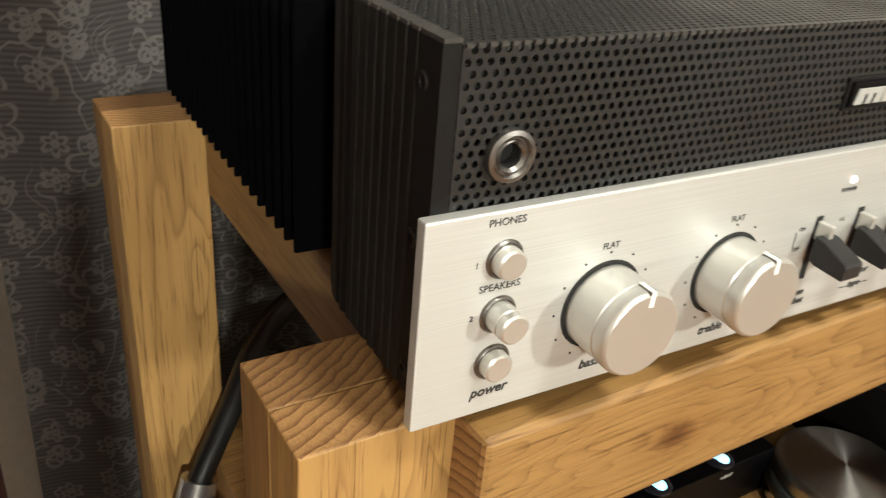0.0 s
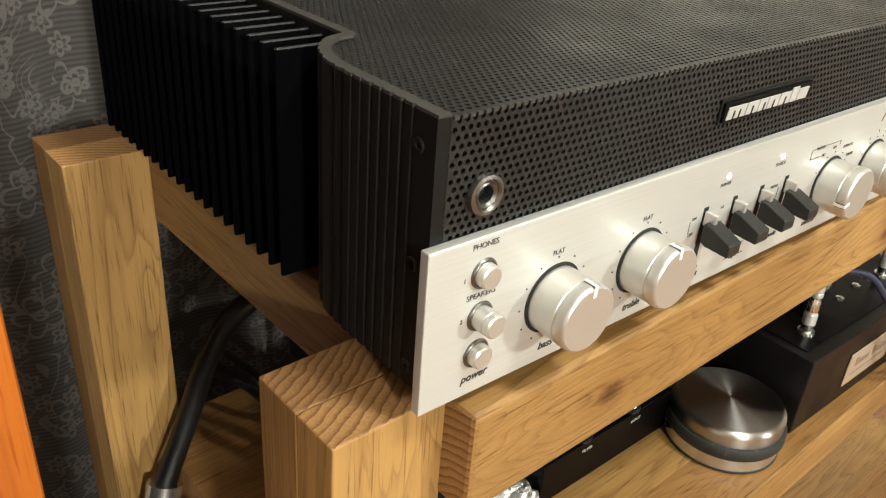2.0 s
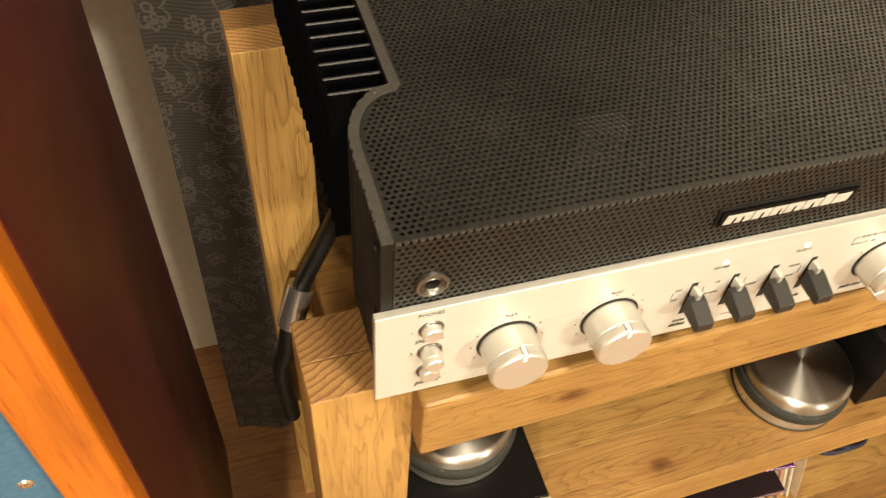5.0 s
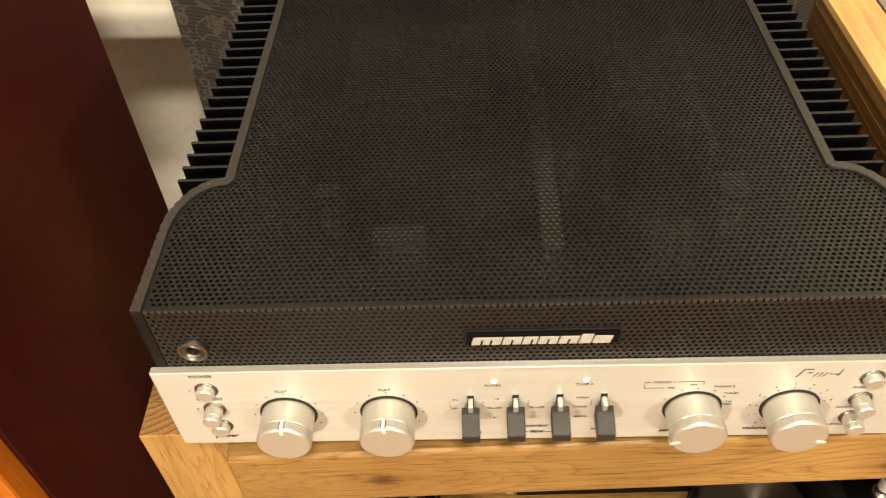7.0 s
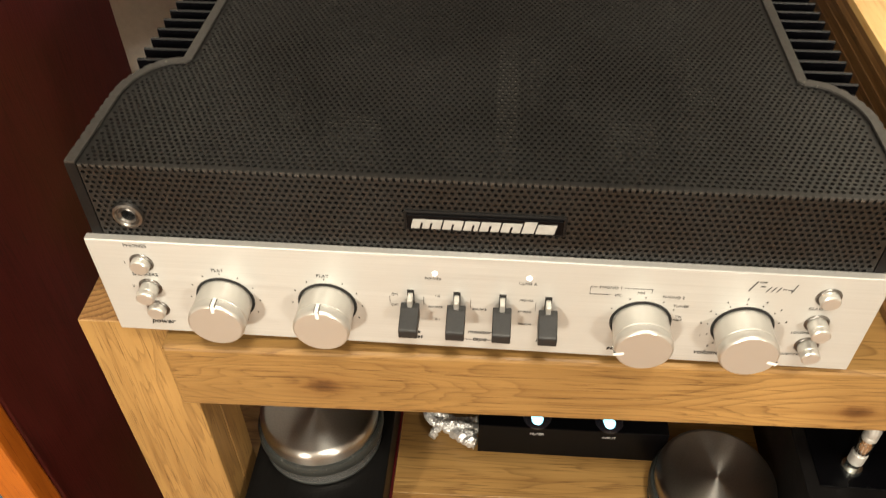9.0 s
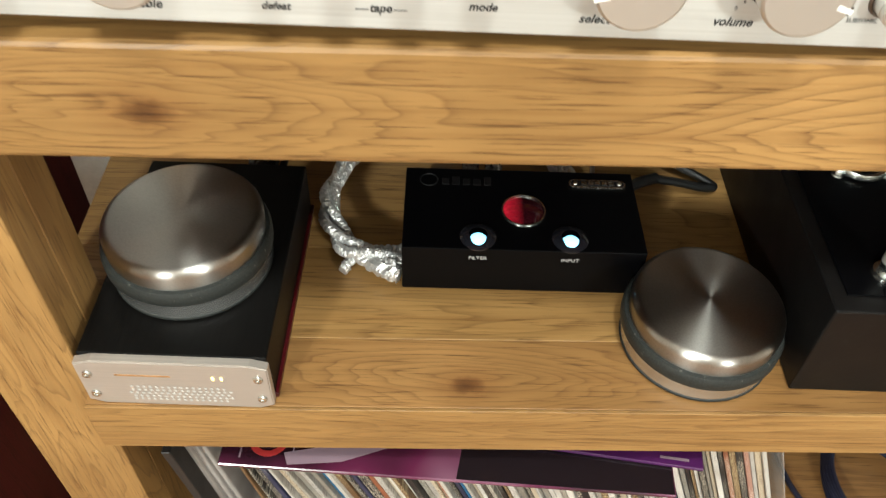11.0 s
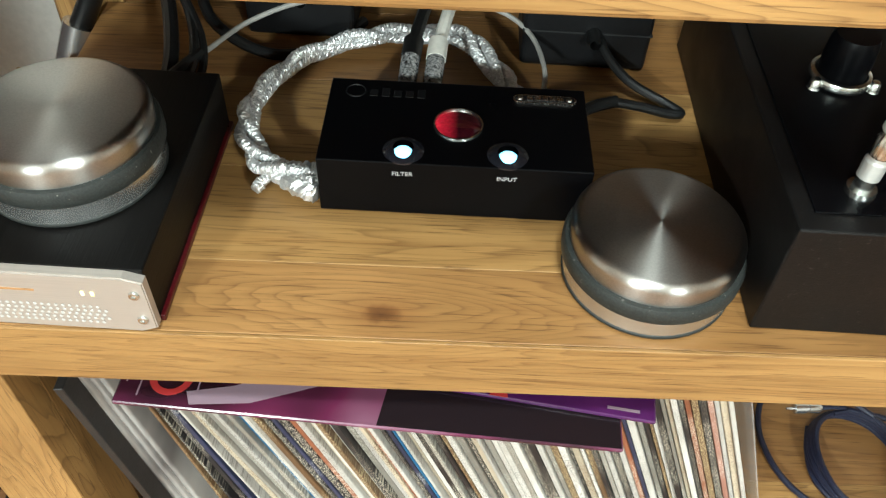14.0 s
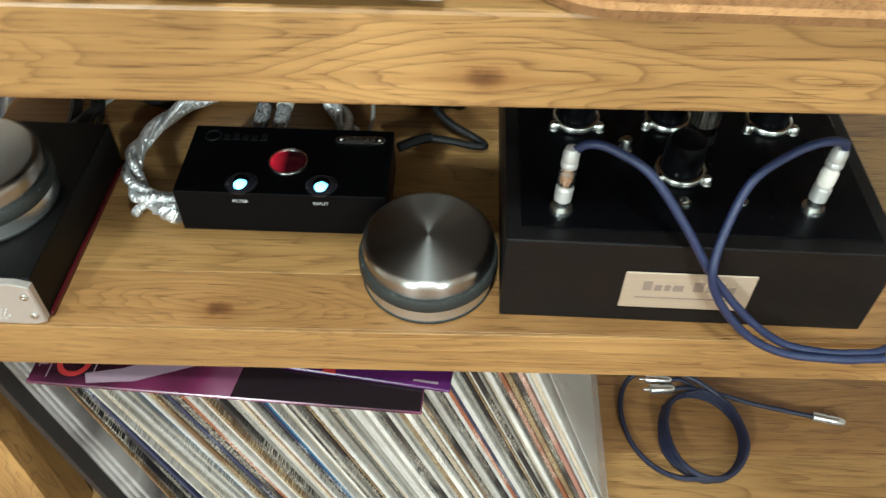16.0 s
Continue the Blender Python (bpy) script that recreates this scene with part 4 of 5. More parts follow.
def converter():
    d = base("digital_converter", "small black metal digital audio converter with glowing round buttons", "audio converter", pose(0.211, 0.098, SHELF_Z, 0, 0, 0.6))
    w, dep, h0, h = 0.161, 0.078, 0.0015, 0.0425
    body = part("case", box_bm(0, w, 0, dep, h0, h, 0.0009), DACBLACK, d, "satin black milled aluminium case")
    part("base_pad", box_bm(0.01, w - 0.01, 0.008, dep - 0.008, 0.0, h0), RUBBER, d)
    for x, word in ((0.0500, "FILTER"), (0.1110, "INPUT")):
        part("button_dish", lathe([(0.0060, 0.0026), (0.0078, 0.0024), (0.0105, 0.0014), (0.0122, 0.0002), (0.0122, -0.001)], 32, "z", (x, 0.0112, h)), GLOSSBLACK, body, "round dished recess", True)
        bt = part("button", lathe([(0, 0.0058)] + [(0.0065 * math.sin(radians(a)), 0.0062 * math.cos(radians(a))) for a in range(10, 91, 10)] + [(0.0065, -0.002)], 32, "z", (x, 0.0074, h - 0.0015)), LED_BLUE, body, "glowing ice-blue ball button", True)
        lettering(word, x, -0.0003, h - 0.0085, 0.0042, INKGREY, body)
    part("lens", lathe([(0, 0.0022), (0.006, 0.0020), (0.0110, 0.0013), (0.0138, 0.0003)], 40, "z", (0.0815, 0.0365, h)), PORTHOLE, body, "dark red glass lens", True)
    part("lens_rim", lathe([(0.0138, 0.0002), (0.0141, 0.0014), (0.0150, 0.0014), (0.0154, 0.0)], 40, "z", (0.0815, 0.0365, h)), CHROME, body, "bright lens rim", True)
    # embossed maker's mark as plain raised shapes
    part("emblem_ring", lathe([(0.0056, 0), (0.0058, 0.0006), (0.0064, 0.0006), (0.0066, 0)], 28, "z", (0.0165, 0.0655, h)), PLASTIC, body, "", True)
    for i in range(5):
        part("emblem_bar", box_bm(0.0255 + 0.0074 * i, 0.0305 + 0.0074 * i, 0.0605, 0.0670 + (0.002 if i in (1, 4) else 0), h, h + 0.0006, 0.0004), PLASTIC, body)
    p = part("maker_plate", slab(round_rect(0.1150, 0.1550, 0.0610, 0.0690, 0.0039), h, h + 0.0010, 0.0003), NICKEL, body, "small engraved metal plate")
    part("plate_field", slab(round_rect(0.1162, 0.1538, 0.0622, 0.0678, 0.0027), h + 0.001, h + 0.0012), PLASTIC, p)
    for x in (0.1195, 0.1505):
        part("screw", lathe([(0.0022, 0.0012), (0.0016, 0.0020), (0, 0.0021)], 16, "z", (x, 0.0650, h)), CHROME, p, "", True)
    for i in range(5):
        part("emblem_bar", box_bm(0.1238 + 0.0048 * i, 0.1274 + 0.0048 * i, 0.0634, 0.0666, h + 0.0012, h + 0.0016), NICKEL, p)


def valve_amplifier():
    x0, x1, y0, y1, z1 = 0.4585, 0.7150, 0.027, 0.300, 0.614
    v = base("valve_preamplifier", "black valve preamplifier with chrome-ringed sockets and a copper nameplate", "preamplifier")
    case = part("case", box_bm(x0, x1, y0, y1, SHELF_Z + 0.0005, z1, 0.0012), BOXBLACK, v, "textured black painted case")
    part("top_panel", box_bm(x0 + 0.010, x1 - 0.010, y0 + 0.012, y1 - 0.008, z1, z1 + 0.0012, 0.0005), DACBLACK, v, "gloss black top panel")
    plate = part("nameplate", box_bm(0.5405, 0.6290, y0 - 0.0016, y0 - 0.0001, 0.5525, 0.5890, 0.0008), COPPERPLATE, case, "pale copper nameplate with faint engraved lines")
    xx = 0.5540
    for w, hh in ((0.0062, 0.0095), (0.0050, 0.0060), (0.0040, 0.0060), (0.0070, 0.0060), (0.0, 0), (0.0070, 0.0095), (0.0055, 0.0060), (0.0055, 0.0085), (0.0050, 0.0060)):
        if w:
            part("engraved_bar", box_bm(xx, xx + w, y0 - 0.0019, y0 - 0.0015, 0.5715, 0.5715 + hh, 0.0001), ENGRAVED, plate)
        xx += (w or 0.003) + 0.0018
    part("engraved_bar", box_bm(0.5500, 0.6180, y0 - 0.0019, y0 - 0.0015, 0.5635, 0.5645), ENGRAVED, plate)
    zt = z1 + 0.0012
    for x, y, r in ((0.5110, 0.152, 0.0175), (0.5800, 0.157, 0.0175), (0.6550, 0.157, 0.0175), (0.5805, 0.098, 0.0175)):
        s = part("valve_socket", lathe([(0.0135, 0), (0.0140, 0.014), (0.0134, 0.026), (0.0120, 0.030), (0, 0.030)], 32, "z", (x, y, zt)), DACBLACK, v, "black shielded valve in a chrome ring", True)
        part("chrome_ring", lathe([(0.0142, 0.0050), (0.0152, 0.0060), (0.0172, 0.0055), (0.0182, 0.0036), (0.0180, 0.0014), (0.0160, 0.0004)], 40, "z", (x, y, zt)), CHROME, s, "bright chrome ring", True)
        for a in (-30, 210):
            q = (x + 0.0195 * math.cos(radians(a)), y + 0.0195 * math.sin(radians(a)), zt)
            part("mounting_screw", lathe([(0, 0.0062), (0.0022, 0.0060), (0.0034, 0.0045), (0.0036, 0.0015), (0.0042, 0)], 14, "z", q), CHROME, s, "", True)
    g = part("glass_valve", lathe([(0, 0.052), (0.004, 0.051), (0.0085, 0.046), (0.0102, 0.040), (0.0104, 0.014), (0.0095, 0.008)], 28, "z", (0.6010, 0.137, zt)), glass, v, "clear glass valve", True)
    part("valve_base", lathe([(0.0105, 0.009), (0.0112, 0.006), (0.0112, 0)], 24, "z", (0.6010, 0.137, zt)), PLASTIC, g, "", True)
    part("anode", lathe([(0, 0.036), (0.0055, 0.036), (0.0055, 0.014), (0, 0.014)], 12, "z", (0.6010, 0.137, zt)), NICKEL, g)
    for x, y in ((0.5790, 0.067), (0.5450, 0.128), (0.6180, 0.070)):
        n = part("nut", lathe([(0, 0.0026), (0.0020, 0.0026), (0.0026, 0.0022), (0.0046, 0.0020), (0.0048, 0)], 6, "z", (x, y, zt)), CHROME, v)
    for x, y in ((0.4950, 0.0560), (0.6650, 0.0660)):
        part("phono_socket", lathe([(0.0052, 0.010), (0.0052, 0.003), (0.0075, 0.003), (0.0080, 0)], 20, "z", (x, y, zt)), CHROME, v, "chrome input socket", True)
    part("knob_stub", lathe([(0, 0.013), (0.0034, 0.013), (0.0038, 0.012), (0.0038, 0.003), (0.0052, 0.0026), (0.0052, 0)], 16, "z", (0.5440, 0.118, zt)), CHROME, v, "", True)
    return zt


def signal_cable(zt):
    c = base("signal_cable", "blue braided signal cable with two white-banded plugs", "cable")
    for k, (x, y, lean, mat) in enumerate(((0.4950, 0.0560, (0.003, 0.004), NICKEL), (0.6650, 0.0660, (0.006, 0.003), WHITEPLASTIC))):
        m = pose(x, y, zt + 0.0102, -3, 2, 0)
        for name, prof, mm in (("plug", [(0.0058, 0), (0.0060, 0.010), (0.0052, 0.011), (0.0052, 0.013)], ALU), ("plug_band", [(0.0054, 0.013), (0.0056, 0.014), (0.0056, 0.023), (0.0046, 0.025), (0.0046, 0.027)], mat), ("plug_tail", [(0.0050, 0.027), (0.0056, 0.028), (0.0056, 0.031), (0.0050, 0.032), (0.0054, 0.033), (0.0054, 0.038), (0.0042, 0.042), (0.0, 0.043)], ALU)):
            o = part(name, lathe(prof, 24), mm, c, "", True)
            o.matrix_basis = m
    part("lead", tube([(0.4980, 0.0585, zt + 0.050), (0.506, 0.054, zt + 0.059), (0.519, 0.048, zt + 0.0605), (0.542, 0.035, zt + 0.053), (0.567, 0.022, zt + 0.024), (0.587, 0.013, 0.610), (0.605, 0.009, 0.588), (0.626, 0.006, 0.566), (0.652, 0.005, 0.5455), (0.675, 0.003, 0.5405), (0.700, 0.003, 0.5395), (0.730, 0.010, 0.5395), (0.770, 0.05, 0.5395), (0.80, 0.15, 0.5395)], 0.0029, 10, 12), BLUECABLE, c, "blue braided lead", True)
    part("lead", tube([(0.6685, 0.0680, zt + 0.050), (0.665, 0.066, zt + 0.058), (0.650, 0.062, zt + 0.061), (0.630, 0.055, zt + 0.056), (0.606, 0.040, zt + 0.046), (0.593, 0.022, zt + 0.022), (0.588, 0.008, 0.616), (0.594, 0.004, 0.596), (0.611, 0.001, 0.572), (0.632, 0.000, 0.552), (0.655, -0.002, 0.5425), (0.680, -0.003, 0.5405), (0.706, -0.002, 0.5395), (0.738, 0.006, 0.5395), (0.780, 0.05, 0.5395), (0.81, 0.15, 0.5395)], 0.0029, 10, 12), BLUECABLE, c, "blue braided lead", True)


def shelf_cables():
    z = SHELF_Z
    f = base("foil_cable", "cable loop twisted in crinkled silver foil", "cable")
    loop = [(0.209, 0.108, z + 0.013), (0.190, 0.114, z + 0.014), (0.1735, 0.122, z + 0.014), (0.160, 0.143, z + 0.014), (0.1535, 0.168, z + 0.014), (0.158, 0.197, z + 0.014), (0.173, 0.229, z + 0.014), (0.196, 0.250, z + 0.015), (0.223, 0.263, z + 0.017), (0.250, 0.268, z + 0.018), (0.290, 0.268, z + 0.018), (0.307, 0.250, z + 0.016), (0.321, 0.226, z + 0.014), (0.329, 0.208, z + 0.014), (0.334, 0.184, z + 0.014)]
    line = spline(loop, 8)
    for k in range(3):
        tw = [p + Vector((math.cos(i * 0.20 + 2.094 * k) * 0.0042, math.cos(i * 0.20 + 2.094 * k) * 0.0034, math.sin(i * 0.20 + 2.094 * k) * 0.0044)) for i, p in enumerate(line)]
        part("foil_strand", tube(tw, 0.0037, 4, 14, 0.30, None, 5 + k), FOIL, f, "crinkled silver foil")
    for k, y in enumerate((0.100, 0.112, 0.121)):
        part("foil_end", tube([(0.2095, y, z + 0.012), (0.196, 0.62 * y + 0.043, z + 0.013), (0.180, 0.118, z + 0.013)], 0.0058, 8, 10, 0.45, None, 9 + k), FOIL, f)
    part("foil_tail", tube([(0.178, 0.120, z + 0.010), (0.1725, 0.113, z + 0.007), (0.1695, 0.107, z + 0.006)], 0.0036, 8, 9, 0.6, None, 3), FOIL, f)
    grey = base("grey_cable", "thin grey cable lying round the foil-wrapped cable", "cable")
    part("lead", tube([(0.104, 0.188, z + 0.030), (0.118, 0.215, z + 0.030), (0.140, 0.246, z + 0.034), (0.175, 0.266, z + 0.040), (0.215, 0.272, z + 0.042), (0.260, 0.276, z + 0.040), (0.310, 0.280, z + 0.036), (0.338, 0.262, z + 0.030), (0.349, 0.220, z + 0.028), (0.346, 0.180, z + 0.024)], 0.0018), GREYCABLE, grey, "", True)
    part("sleeve", tube([(0.096, 0.176, z + 0.026), (0.104, 0.188, z + 0.030), (0.115, 0.210, z + 0.031)], 0.0042), BLACKCABLE, grey, "black sleeve", True)
    for name, x, mat, label in (("phono_lead", 0.2565, BLACKCABLE, "black phono lead with a carbon-patterned plug"), ("phono_lead", 0.2735, WHITEPLASTIC, "white phono lead with a carbon-patterned plug")):
        p = base(name, label, "cable", group="phono leads at the converter")
        part("lead", tube([(x + 0.001, 0.212, z + 0.035), (x + 0.003, 0.232, z + 0.039), (x + 0.007, 0.258, z + 0.043), (x + 0.012, 0.300, z + 0.038), (x + 0.02, 0.33, z + 0.02)], 0.0046), mat, p, "", True)
        part("plug", tube([(x, 0.1765, z + 0.024), (x, 0.192, z + 0.030), (x + 0.001, 0.212, z + 0.0352)], 0.0064, 6, 16), CARBON, p, "carbon-patterned plug barrel", True)
        part("plug_collar", tube([(x + 0.001, 0.212, z + 0.0352), (x + 0.0015, 0.220, z + 0.037), (x + 0.002, 0.228, z + 0.0385)], 0.0069, 4, 16), mat, p, "", True)
    pw = base("power_lead", "thin black power lead curling to its adapter", "cable")
    part("plug", tube([(0.373, 0.190, z + 0.015), (0.386, 0.199, z + 0.015), (0.400, 0.205, z + 0.015)], 0.0042), BLACKCABLE, pw, "", True)
    part("lead", tube([(0.398, 0.204, z + 0.015), (0.418, 0.204, z + 0.012), (0.436, 0.204, z + 0.008), (0.446, 0.206, z + 0.007), (0.438, 0.214, z + 0.008), (0.413, 0.230, z + 0.013), (0.398, 0.247, z + 0.020), (0.389, 0.264, z + 0.028)], 0.0034), BLACKCABLE, pw, "", True)
    for x0, x1, y0, y1, h in ((0.335, 0.428, 0.262, 0.322, 0.060), (0.128, 0.210, 0.282, 0.334, 0.075)):
        a = base("power_adapter", "matt black power adapter block", "adapter", group="power adapters")
        part("case", box_bm(x0, x1, y0, y1, z + 0.0005, z + h, 0.004, 3), PLASTIC, a)
        part("seam", box_bm(x0 - 0.0003, x1 + 0.0003, y0 - 0.0003, y1 + 0.0003, z + h * 0.5, z + h * 0.5 + 0.0012), INSIDE, a)
        part("cable_boot", lathe([(0.0055, -0.002), (0.0055, 0.006), (0.0038, 0.014)], 16, "-y", (x0 + 0.55 * (x1 - x0), y0, z + h * 0.5)), BLACKCABLE, a, "", True)
    for k, (pts, r) in enumerate((
        ([(0.098, 0.176, z + 0.024), (0.096, 0.205, z + 0.030), (0.086, 0.245, z + 0.040), (0.070, 0.290, z + 0.055), (0.060, 0.340, z + 0.050)], 0.0052),
        ([(0.106, 0.174, z + 0.022), (0.112, 0.200, z + 0.030), (0.104, 0.235, z + 0.040), (0.085, 0.275, z + 0.056), (0.072, 0.335, z + 0.060)], 0.0034),
        ([(0.112, 0.174, z + 0.020), (0.118, 0.198, z + 0.026), (0.112, 0.225, z + 0.036), (0.090, 0.260, z + 0.052), (0.060, 0.300, z + 0.060)], 0.0028),
        ([(0.090, 0.300, z + 0.040), (0.110, 0.262, z + 0.022), (0.150, 0.250, z + 0.006), (0.190, 0.262, z + 0.006), (0.215, 0.300, z + 0.006)], 0.0042),
    )):
        o = link("black_cable", tube(pts, r), BLACKCABLE, None, "black cable trailing behind the audio box", True)
        tagged(o, category="cable", group="black cables behind the shelf")
    mains = base("mains_cable", "thick black braided mains cable with a steel plug collar", "cable")
    part("lead", tube([(0.160, 0.298, 0.625), (0.110, 0.300, 0.662), (0.070, 0.300, 0.660), (0.042, 0.300, 0.628), (0.022, 0.299, 0.582), (0.006, 0.296, 0.550), (-0.007, 0.291, 0.527)], 0.0088, 10, 14), BLACKCABLE, mains, "thick black braid", True)
    part("plug_collar", tube([(-0.006, 0.292, 0.529), (-0.015, 0.285, 0.506), (-0.023, 0.279, 0.484)], 0.0138, 6, 24), STEELSIDE, mains, "polished steel collar", True)
    part("plug_tail", tube([(-0.023, 0.279, 0.485), (-0.027, 0.277, 0.468), (-0.032, 0.276, 0.440), (-0.040, 0.278, 0.40), (-0.036, 0.29, 0.28)], 0.0100, 8, 20), BLACKCABLE, mains, "", True)


# ---- records and the cable on the base shelf ----
def spine_paper(name, colour, print_colour, amount):
    m, nodes, links, b = material(name, colour, 0.55)
    info = nodes.new("ShaderNodeObjectInfo")
    c = nodes.new("ShaderNodeTexCoord")
    add = nodes.new("ShaderNodeVectorMath")
    add.operation = "MULTIPLY_ADD"
    add.inputs[1].default_value = (7.0, 3.0, 5.0)
    links.new(info.outputs["Random"], add.inputs[0])
    links.new(c.outputs["Object"], add.inputs[2])
    mp = nodes.new("ShaderNodeMapping")
    mp.inputs["Scale"].default_value = (1300, 40, 620)
    links.new(add.outputs[0], mp.inputs["Vector"])
    n = noise_tex(nodes, links, mp.outputs[0], 1, 3)
    n2 = noise_tex(nodes, links, add.outputs[0], 9, 2)
    lines = ramp(nodes, links, n.outputs["Fac"], [(0.50, (0, 0, 0)), (0.60, (1, 1, 1))])
    where = ramp(nodes, links, n2.outputs["Fac"], [(0.52 - 0.1 * amount, (0, 0, 0)), (0.58, (1, 1, 1))])
    fac = mix(nodes, links, 1.0, lines.outputs[0], where.outputs[0], "MULTIPLY")
    tint = ramp(nodes, links, info.outputs["Random"], [(0, tuple(0.65 * v for v in colour)), (1, tuple(min(1, 1.15 * v) for v in colour))])
    wear = noise_tex(nodes, links, add.outputs[0], 60, 4)
    wr = ramp(nodes, links, wear.outputs["Fac"], [(0.30, (0.88, 0.86, 0.84)), (0.6, (1.03, 1.03, 1.03))])
    basec = mix(nodes, links, 1.0, mix(nodes, links, fac, tint.outputs[0], print_colour), wr.outputs[0], "MULTIPLY")
    links.new(basec, b.inputs["Base Color"])
    return m


def records():
    white = spine_paper("white_sleeve", (0.64, 0.62, 0.58), (0.24, 0.22, 0.21), 1)
    cream = spine_paper("cream_sleeve", (0.52, 0.45, 0.34), (0.16, 0.10, 0.06), 1)
    grey = spine_paper("grey_sleeve", (0.27, 0.25, 0.22), (0.6, 0.58, 0.5), 1)
    black = spine_paper("black_sleeve", (0.022, 0.020, 0.022), (0.6, 0.55, 0.45), 1)
    brown = spine_paper("brown_sleeve", (0.15, 0.085, 0.04), (0.6, 0.5, 0.3), 1)
    blue = spine_paper("blue_sleeve", (0.02, 0.14, 0.30), (0.6, 0.6, 0.6), 0)
    rust = spine_paper("rust_sleeve", (0.28, 0.10, 0.05), (0.7, 0.6, 0.5), 0)
    pink = spine_paper("pink_sleeve", (0.42, 0.21, 0.16), (0.8, 0.7, 0.6), 0)
    navy = spine_paper("navy_sleeve", (0.025, 0.03, 0.07), (0.5, 0.5, 0.5), 0)
    plain = speckled("plain_black_card", (0.016, 0.015, 0.015), 0.5, 0, 500, 0.3, 0.2)
    kinds = dict(w=(white, "white"), c=(cream, "cream"), g=(grey, "grey"), k=(black, "black"), b=(brown, "brown"), u=(blue, "bright blue"), r=(rust, "rust-red"), p=(pink, "pink"), n=(navy, "navy"))
    order = "kbkknwcgggwgguwgbknkkrwcwbwkgwcrwgknuwcwkgwkbwgkcwgwwgwkkwgbwkcwbkgwkwrnwgkbwkgcwkrbkpwcw"
    rnd = random.Random(4)
    x, before = 0.0425 + 0.315 * math.sin(radians(8)), -8.0
    n = len(order)
    for i, ch in enumerate(order):
        f = i / (n - 1)
        th = 0.0070 if i == 0 else rnd.uniform(0.0025, 0.0059)
        lean = -(min(9.5 + 1.3 * i, 18.5) + 2.0 * f if i else 8.0)
        x += 0.315 * (math.sin(radians(-lean)) - math.sin(radians(-before)))
        before = lean
        y = 0.020 if i == 0 else 0.049 + rnd.uniform(-0.003, 0.004) + 0.028 * f
        mat, colour = kinds[ch]
        bm = box_bm(0, th - 0.0003, 0, 0.312, 0, 0.313 + rnd.uniform(-0.002, 0.002), 0.0006, 1)
        o = link("record_sleeve", bm, plain if i == 0 else mat)
        o.matrix_world = pose(x, y, BOARD_Z + 0.0006, 0, lean, 0)
        tagged(o, colour + " cardboard record sleeve standing on the base shelf", "record", "records on the base shelf")
        x += th / math.cos(radians(lean)) + 0.0002
        if i == 0:
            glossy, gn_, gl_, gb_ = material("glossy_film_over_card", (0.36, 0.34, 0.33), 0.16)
            # Pale streaks in the base colour paint the film's reflections.
            sheen_streaks = noise_tex(gn_, gl_, coords(gn_, gl_, (60, 3, 9)).outputs[0], 1, 3)
            tone = ramp(gn_, gl_, sheen_streaks.outputs["Fac"], [(0.35, (0.10, 0.09, 0.09)), (0.65, (0.50, 0.48, 0.46))])
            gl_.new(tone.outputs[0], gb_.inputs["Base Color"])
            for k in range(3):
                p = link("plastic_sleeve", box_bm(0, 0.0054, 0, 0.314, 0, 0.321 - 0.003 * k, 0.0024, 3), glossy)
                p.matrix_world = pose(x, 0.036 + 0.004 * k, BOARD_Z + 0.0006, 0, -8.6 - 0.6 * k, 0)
                tagged(p, "record in a clear plastic outer sleeve with painted pale reflections", "record", "records on the base shelf")
                x += 0.0058
    # clear sleeve at the end of the row
    clear, cn, cl, cb = material("clear_film", (0.80, 0.78, 0.76), 0.25)
    cb.inputs["Alpha"].default_value = 0.30
    o = link("plastic_sleeve", box_bm(0, 0.0012, 0, 0.32, 0, 0.335, 0.0004, 1), clear)
    o.matrix_world = pose(x + 0.006, 0.068, BOARD_Z + 0.0006, 0, -19.5, 0)
    tagged(o, "clear plastic outer sleeve leaning on the records", "sleeve")
    # flat covers lying on top of the row
    plum, n1, l1, b1 = material("plum_print", (0.09, 0.014, 0.045), 0.22)
    mp = coords(n1, l1, (1, 1, 1))
    na = noise_tex(n1, l1, mp.outputs[0], 9, 2)
    cr = ramp(n1, l1, na.outputs["Fac"], [(0.38, (0.016, 0.006, 0.010)), (0.52, (0.10, 0.016, 0.05)), (0.66, (0.20, 0.09, 0.14))])
    l1.new(cr.outputs[0], b1.inputs["Base Color"])
    purple, n2, l2, b2 = material("purple_print", (0.10, 0.018, 0.14), 0.25)
    nb = noise_tex(n2, l2, coords(n2, l2, (1, 1, 1)).outputs[0], 30, 3)
    cr2 = ramp(n2, l2, nb.outputs["Fac"], [(0.3, (0.045, 0.008, 0.060)), (0.7, (0.070, 0.013, 0.085))])
    l2.new(cr2.outputs[0], b2.inputs["Base Color"])
    red, *_ = material("red_print", (0.36, 0.03, 0.03), 0.3)
    pale, *_ = material("pale_print", (0.24, 0.17, 0.21), 0.3)
    dark, *_ = material("dark_print", (0.012, 0.008, 0.010), 0.2)
    z = BOARD_Z + 0.3185
    a = base("flat_record_cover", "plum and black record cover lying on the record row", "record", pose(0.088, 0.007, z, 0, 0, -2.2), group="flat record covers")
    part("sleeve", box_bm(0, 0.316, 0, 0.314, 0, 0.0034, 0.0008, 1), plum, a)
    part("printed_ring", lathe([(0.0095, 0.0036), (0.0140, 0.0036), (0.0140, 0.0034), (0.0095, 0.0034)], 40, "z", (0.032, 0.022, 0)), red, a, "red printed ring")
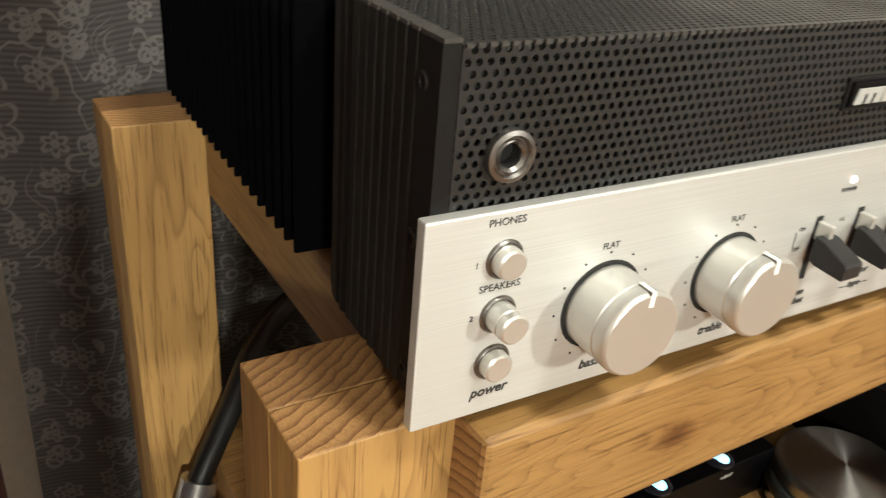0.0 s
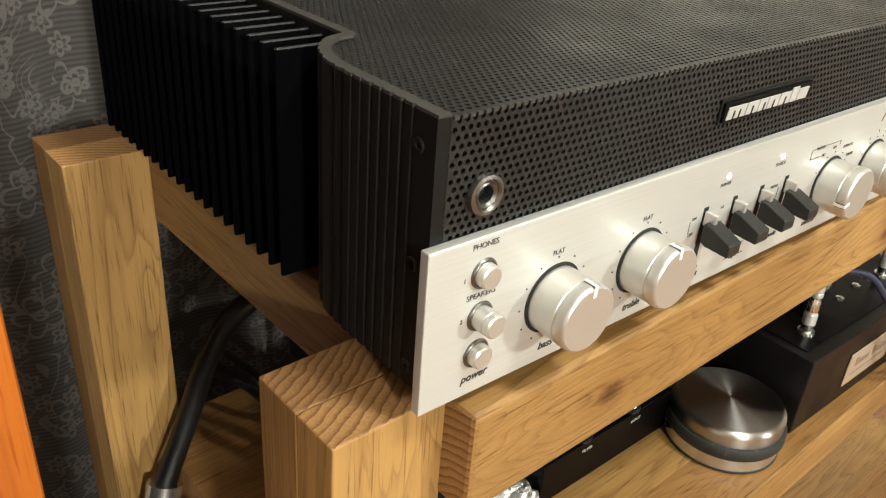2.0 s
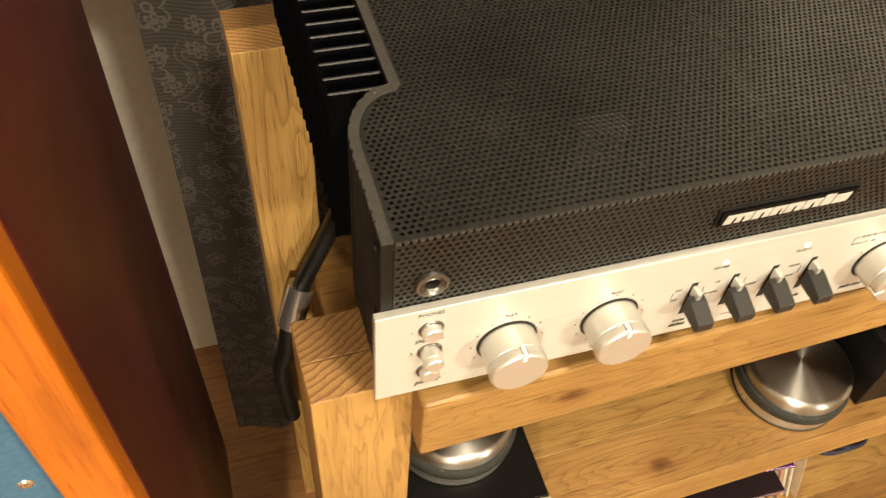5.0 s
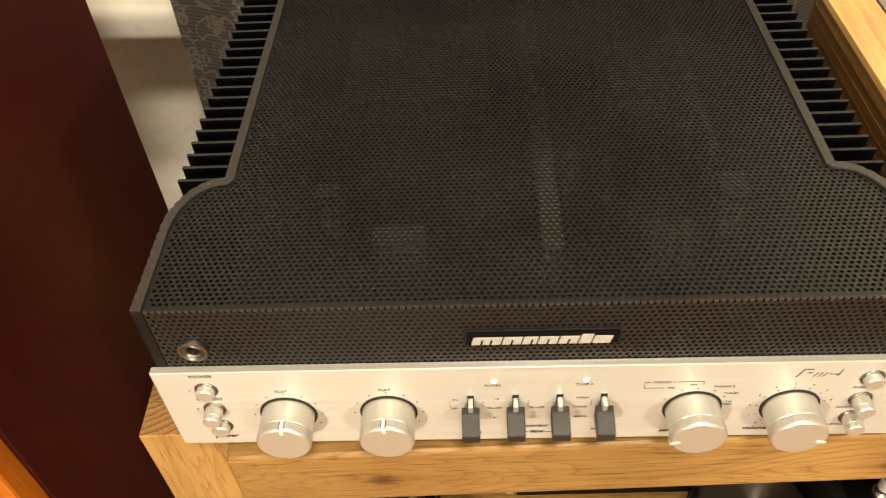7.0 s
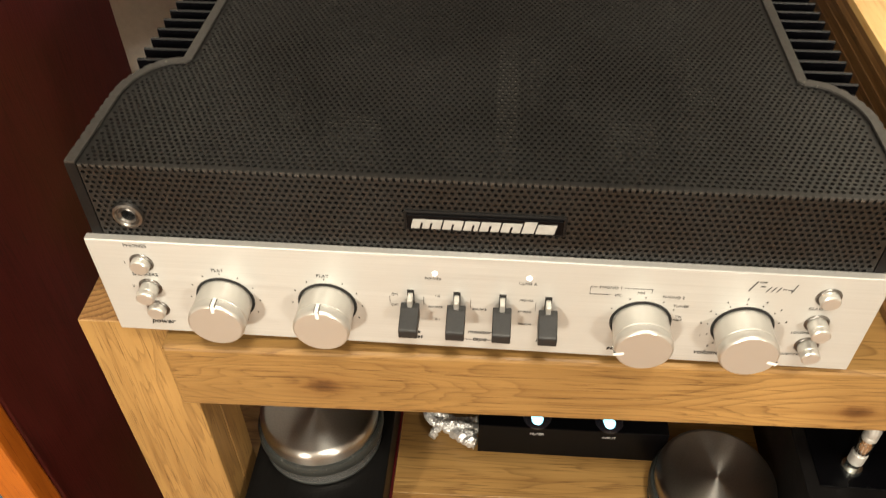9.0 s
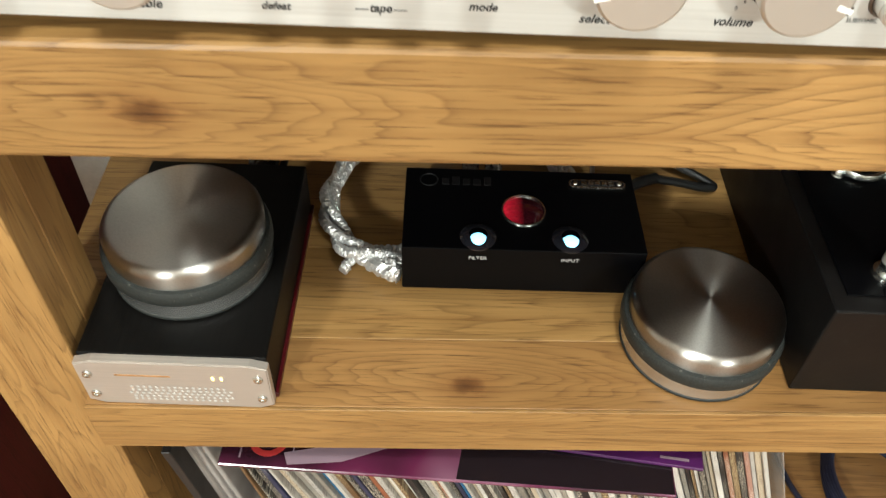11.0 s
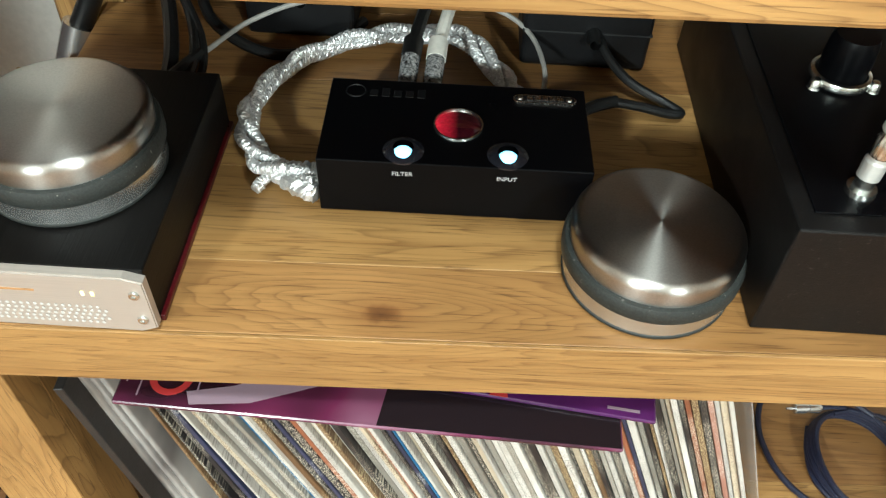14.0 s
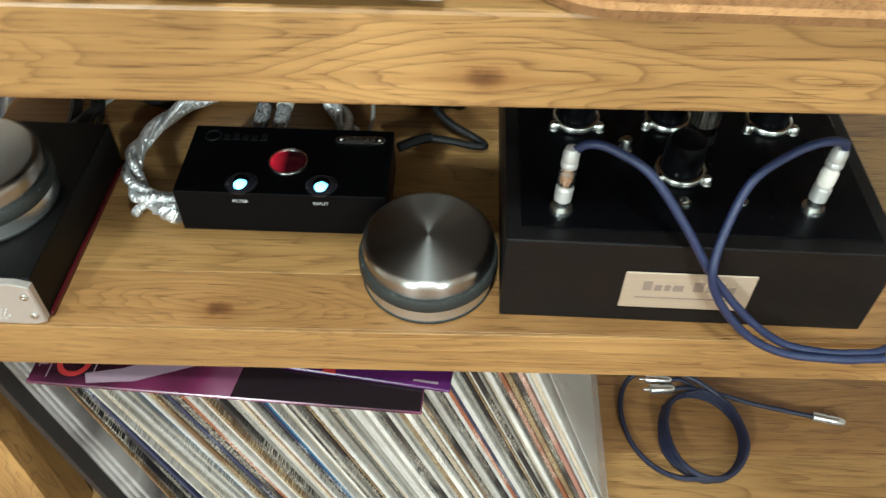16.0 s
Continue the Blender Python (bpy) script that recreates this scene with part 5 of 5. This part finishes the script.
    for x0, x1, y0, y1 in ((0.0135, 0.0145, 0.006, 0.05), (0.050, 0.051, 0.006, 0.05)):
        part("printed_line", box_bm(x0, x1, y0, y1, 0.0034, 0.0036), pale, a)
    lettering("T", 0.008, 0.018, 0.0036, 0.009, pale, a, face="top", spin=90)
    bm = slab([(0.048, 0.003), (0.085, 0.008), (0.128, 0.026), (0.165, 0.052), (0.152, 0.056), (0.110, 0.036), (0.072, 0.019), (0.044, 0.012)], 0.0034, 0.00355)
    part("printed_beam", bm, pale, a, "pale printed streak")
    part("printed_panel", slab([(0.165, 0.001), (0.315, 0.001), (0.315, 0.20), (0.19, 0.20)], 0.0034, 0.00353), dark, a, "black printed field")
    b = base("flat_record_cover", "purple record cover lying on the record row", "record", pose(0.111, 0.050, z + 0.0042, 0, 0, -6.7), group="flat record covers")
    part("sleeve", box_bm(0, 0.316, 0, 0.314, 0, 0.0034, 0.0008, 1), purple, b)
    part("printed_bar", box_bm(0.286, 0.306, 0.0045, 0.0065, 0.0034, 0.0036), pale, b)
    part("printed_mark", slab([(0.212, 0.0005), (0.224, 0.0005), (0.222, 0.006), (0.217, 0.009)], 0.0034, 0.0036), red, b)


def coiled_cable():
    z = BOARD_Z + 0.004
    c = base("coiled_cable", "navy braided cable coiled on the base shelf with silver plugs", "cable")
    pts = []
    rnd = random.Random(2)
    for k in range(6):
        for i in range(12):
            a = 2 * math.pi * (i / 12) + 2.4
            wide = 1 + 0.10 * (k / 5 - 0.5) * math.cos(a + 0.6)
            rx, ry = 0.0475 * wide + rnd.uniform(-0.002, 0.002), 0.058 * wide + rnd.uniform(-0.002, 0.002)
            pts.append((0.727 + rx * math.cos(a), 0.170 + ry * math.sin(a), z + 0.0030 * k + 0.001 * math.sin(a * 2)))
    part("coil", tube(pts, 0.0030, 5, 8), NAVYCABLE, c, "", True)
    part("lead", tube([(0.752, 0.218, z + 0.020), (0.722, 0.236, z + 0.026), (0.690, 0.248, z + 0.024), (0.660, 0.250, z + 0.014), (0.641, 0.236, z + 0.005), (0.634, 0.200, z), (0.643, 0.158, z), (0.664, 0.128, z + 0.002), (0.690, 0.112, z + 0.008), (0.718, 0.109, z + 0.014)], 0.0032, 8, 8), NAVYCABLE, c, "", True)
    part("lead", tube([(0.728, 0.227, z + 0.016), (0.760, 0.222, z + 0.014), (0.79, 0.218, z + 0.007), (0.83, 0.212, z + 0.003), (0.870, 0.205, z + 0.002)], 0.0030, 8, 8), NAVYCABLE, c, "", True)
    for p0, p1 in (((0.664, 0.236, z + 0.021), (0.696, 0.236, z + 0.021)), ((0.668, 0.221, z + 0.021), (0.698, 0.224, z + 0.021)), ((0.868, 0.2055, z + 0.002), (0.905, 0.198, z + 0.002))):
        a, b = Vector(p0), Vector(p1)
        d = (b - a).normalized()
        turn = Matrix.Translation(a) @ d.to_track_quat("Z", "Y").to_matrix().to_4x4()
        n = (b - a).length
        for name, prof in (("plug", [(0, 0), (0.0050, 0), (0.0058, 0.001), (0.0058, n * 0.42), (0.0048, n * 0.44), (0.0048, n * 0.5), (0.0058, n * 0.52), (0.0056, n * 0.9), (0.0036, n), (0, n)]), ("pin", [(0, -0.009), (0.0014, -0.008), (0.0016, 0.0), (0, 0.0)])):
            o = part(name, lathe(prof, 20), STEELSIDE, c, "silver barrel plug" if name == "plug" else "", True)
            o.matrix_basis = turn
        if p0[0] < 0.8:
            part("tail", tube([b, b + Vector((0.012, 0.001, 0.001)), (0.726, 0.228, z + 0.017)], 0.0026, 6, 8), NAVYCABLE, c, "", True)


room()
curtain()
rack()
loudspeaker()
speaker_stand()
floor_cable()
amplifier()
turntable()
streamer()
puck(0.0815, 0.0795, 0.5787, "brushed steel and rubber puck on the black audio box")
puck(0.4055, 0.0640, SHELF_Z + 0.0004, "brushed steel and rubber puck standing on the shelf")
converter()
ZT = valve_amplifier()
signal_cable(ZT)
shelf_cables()
records()
coiled_cable()
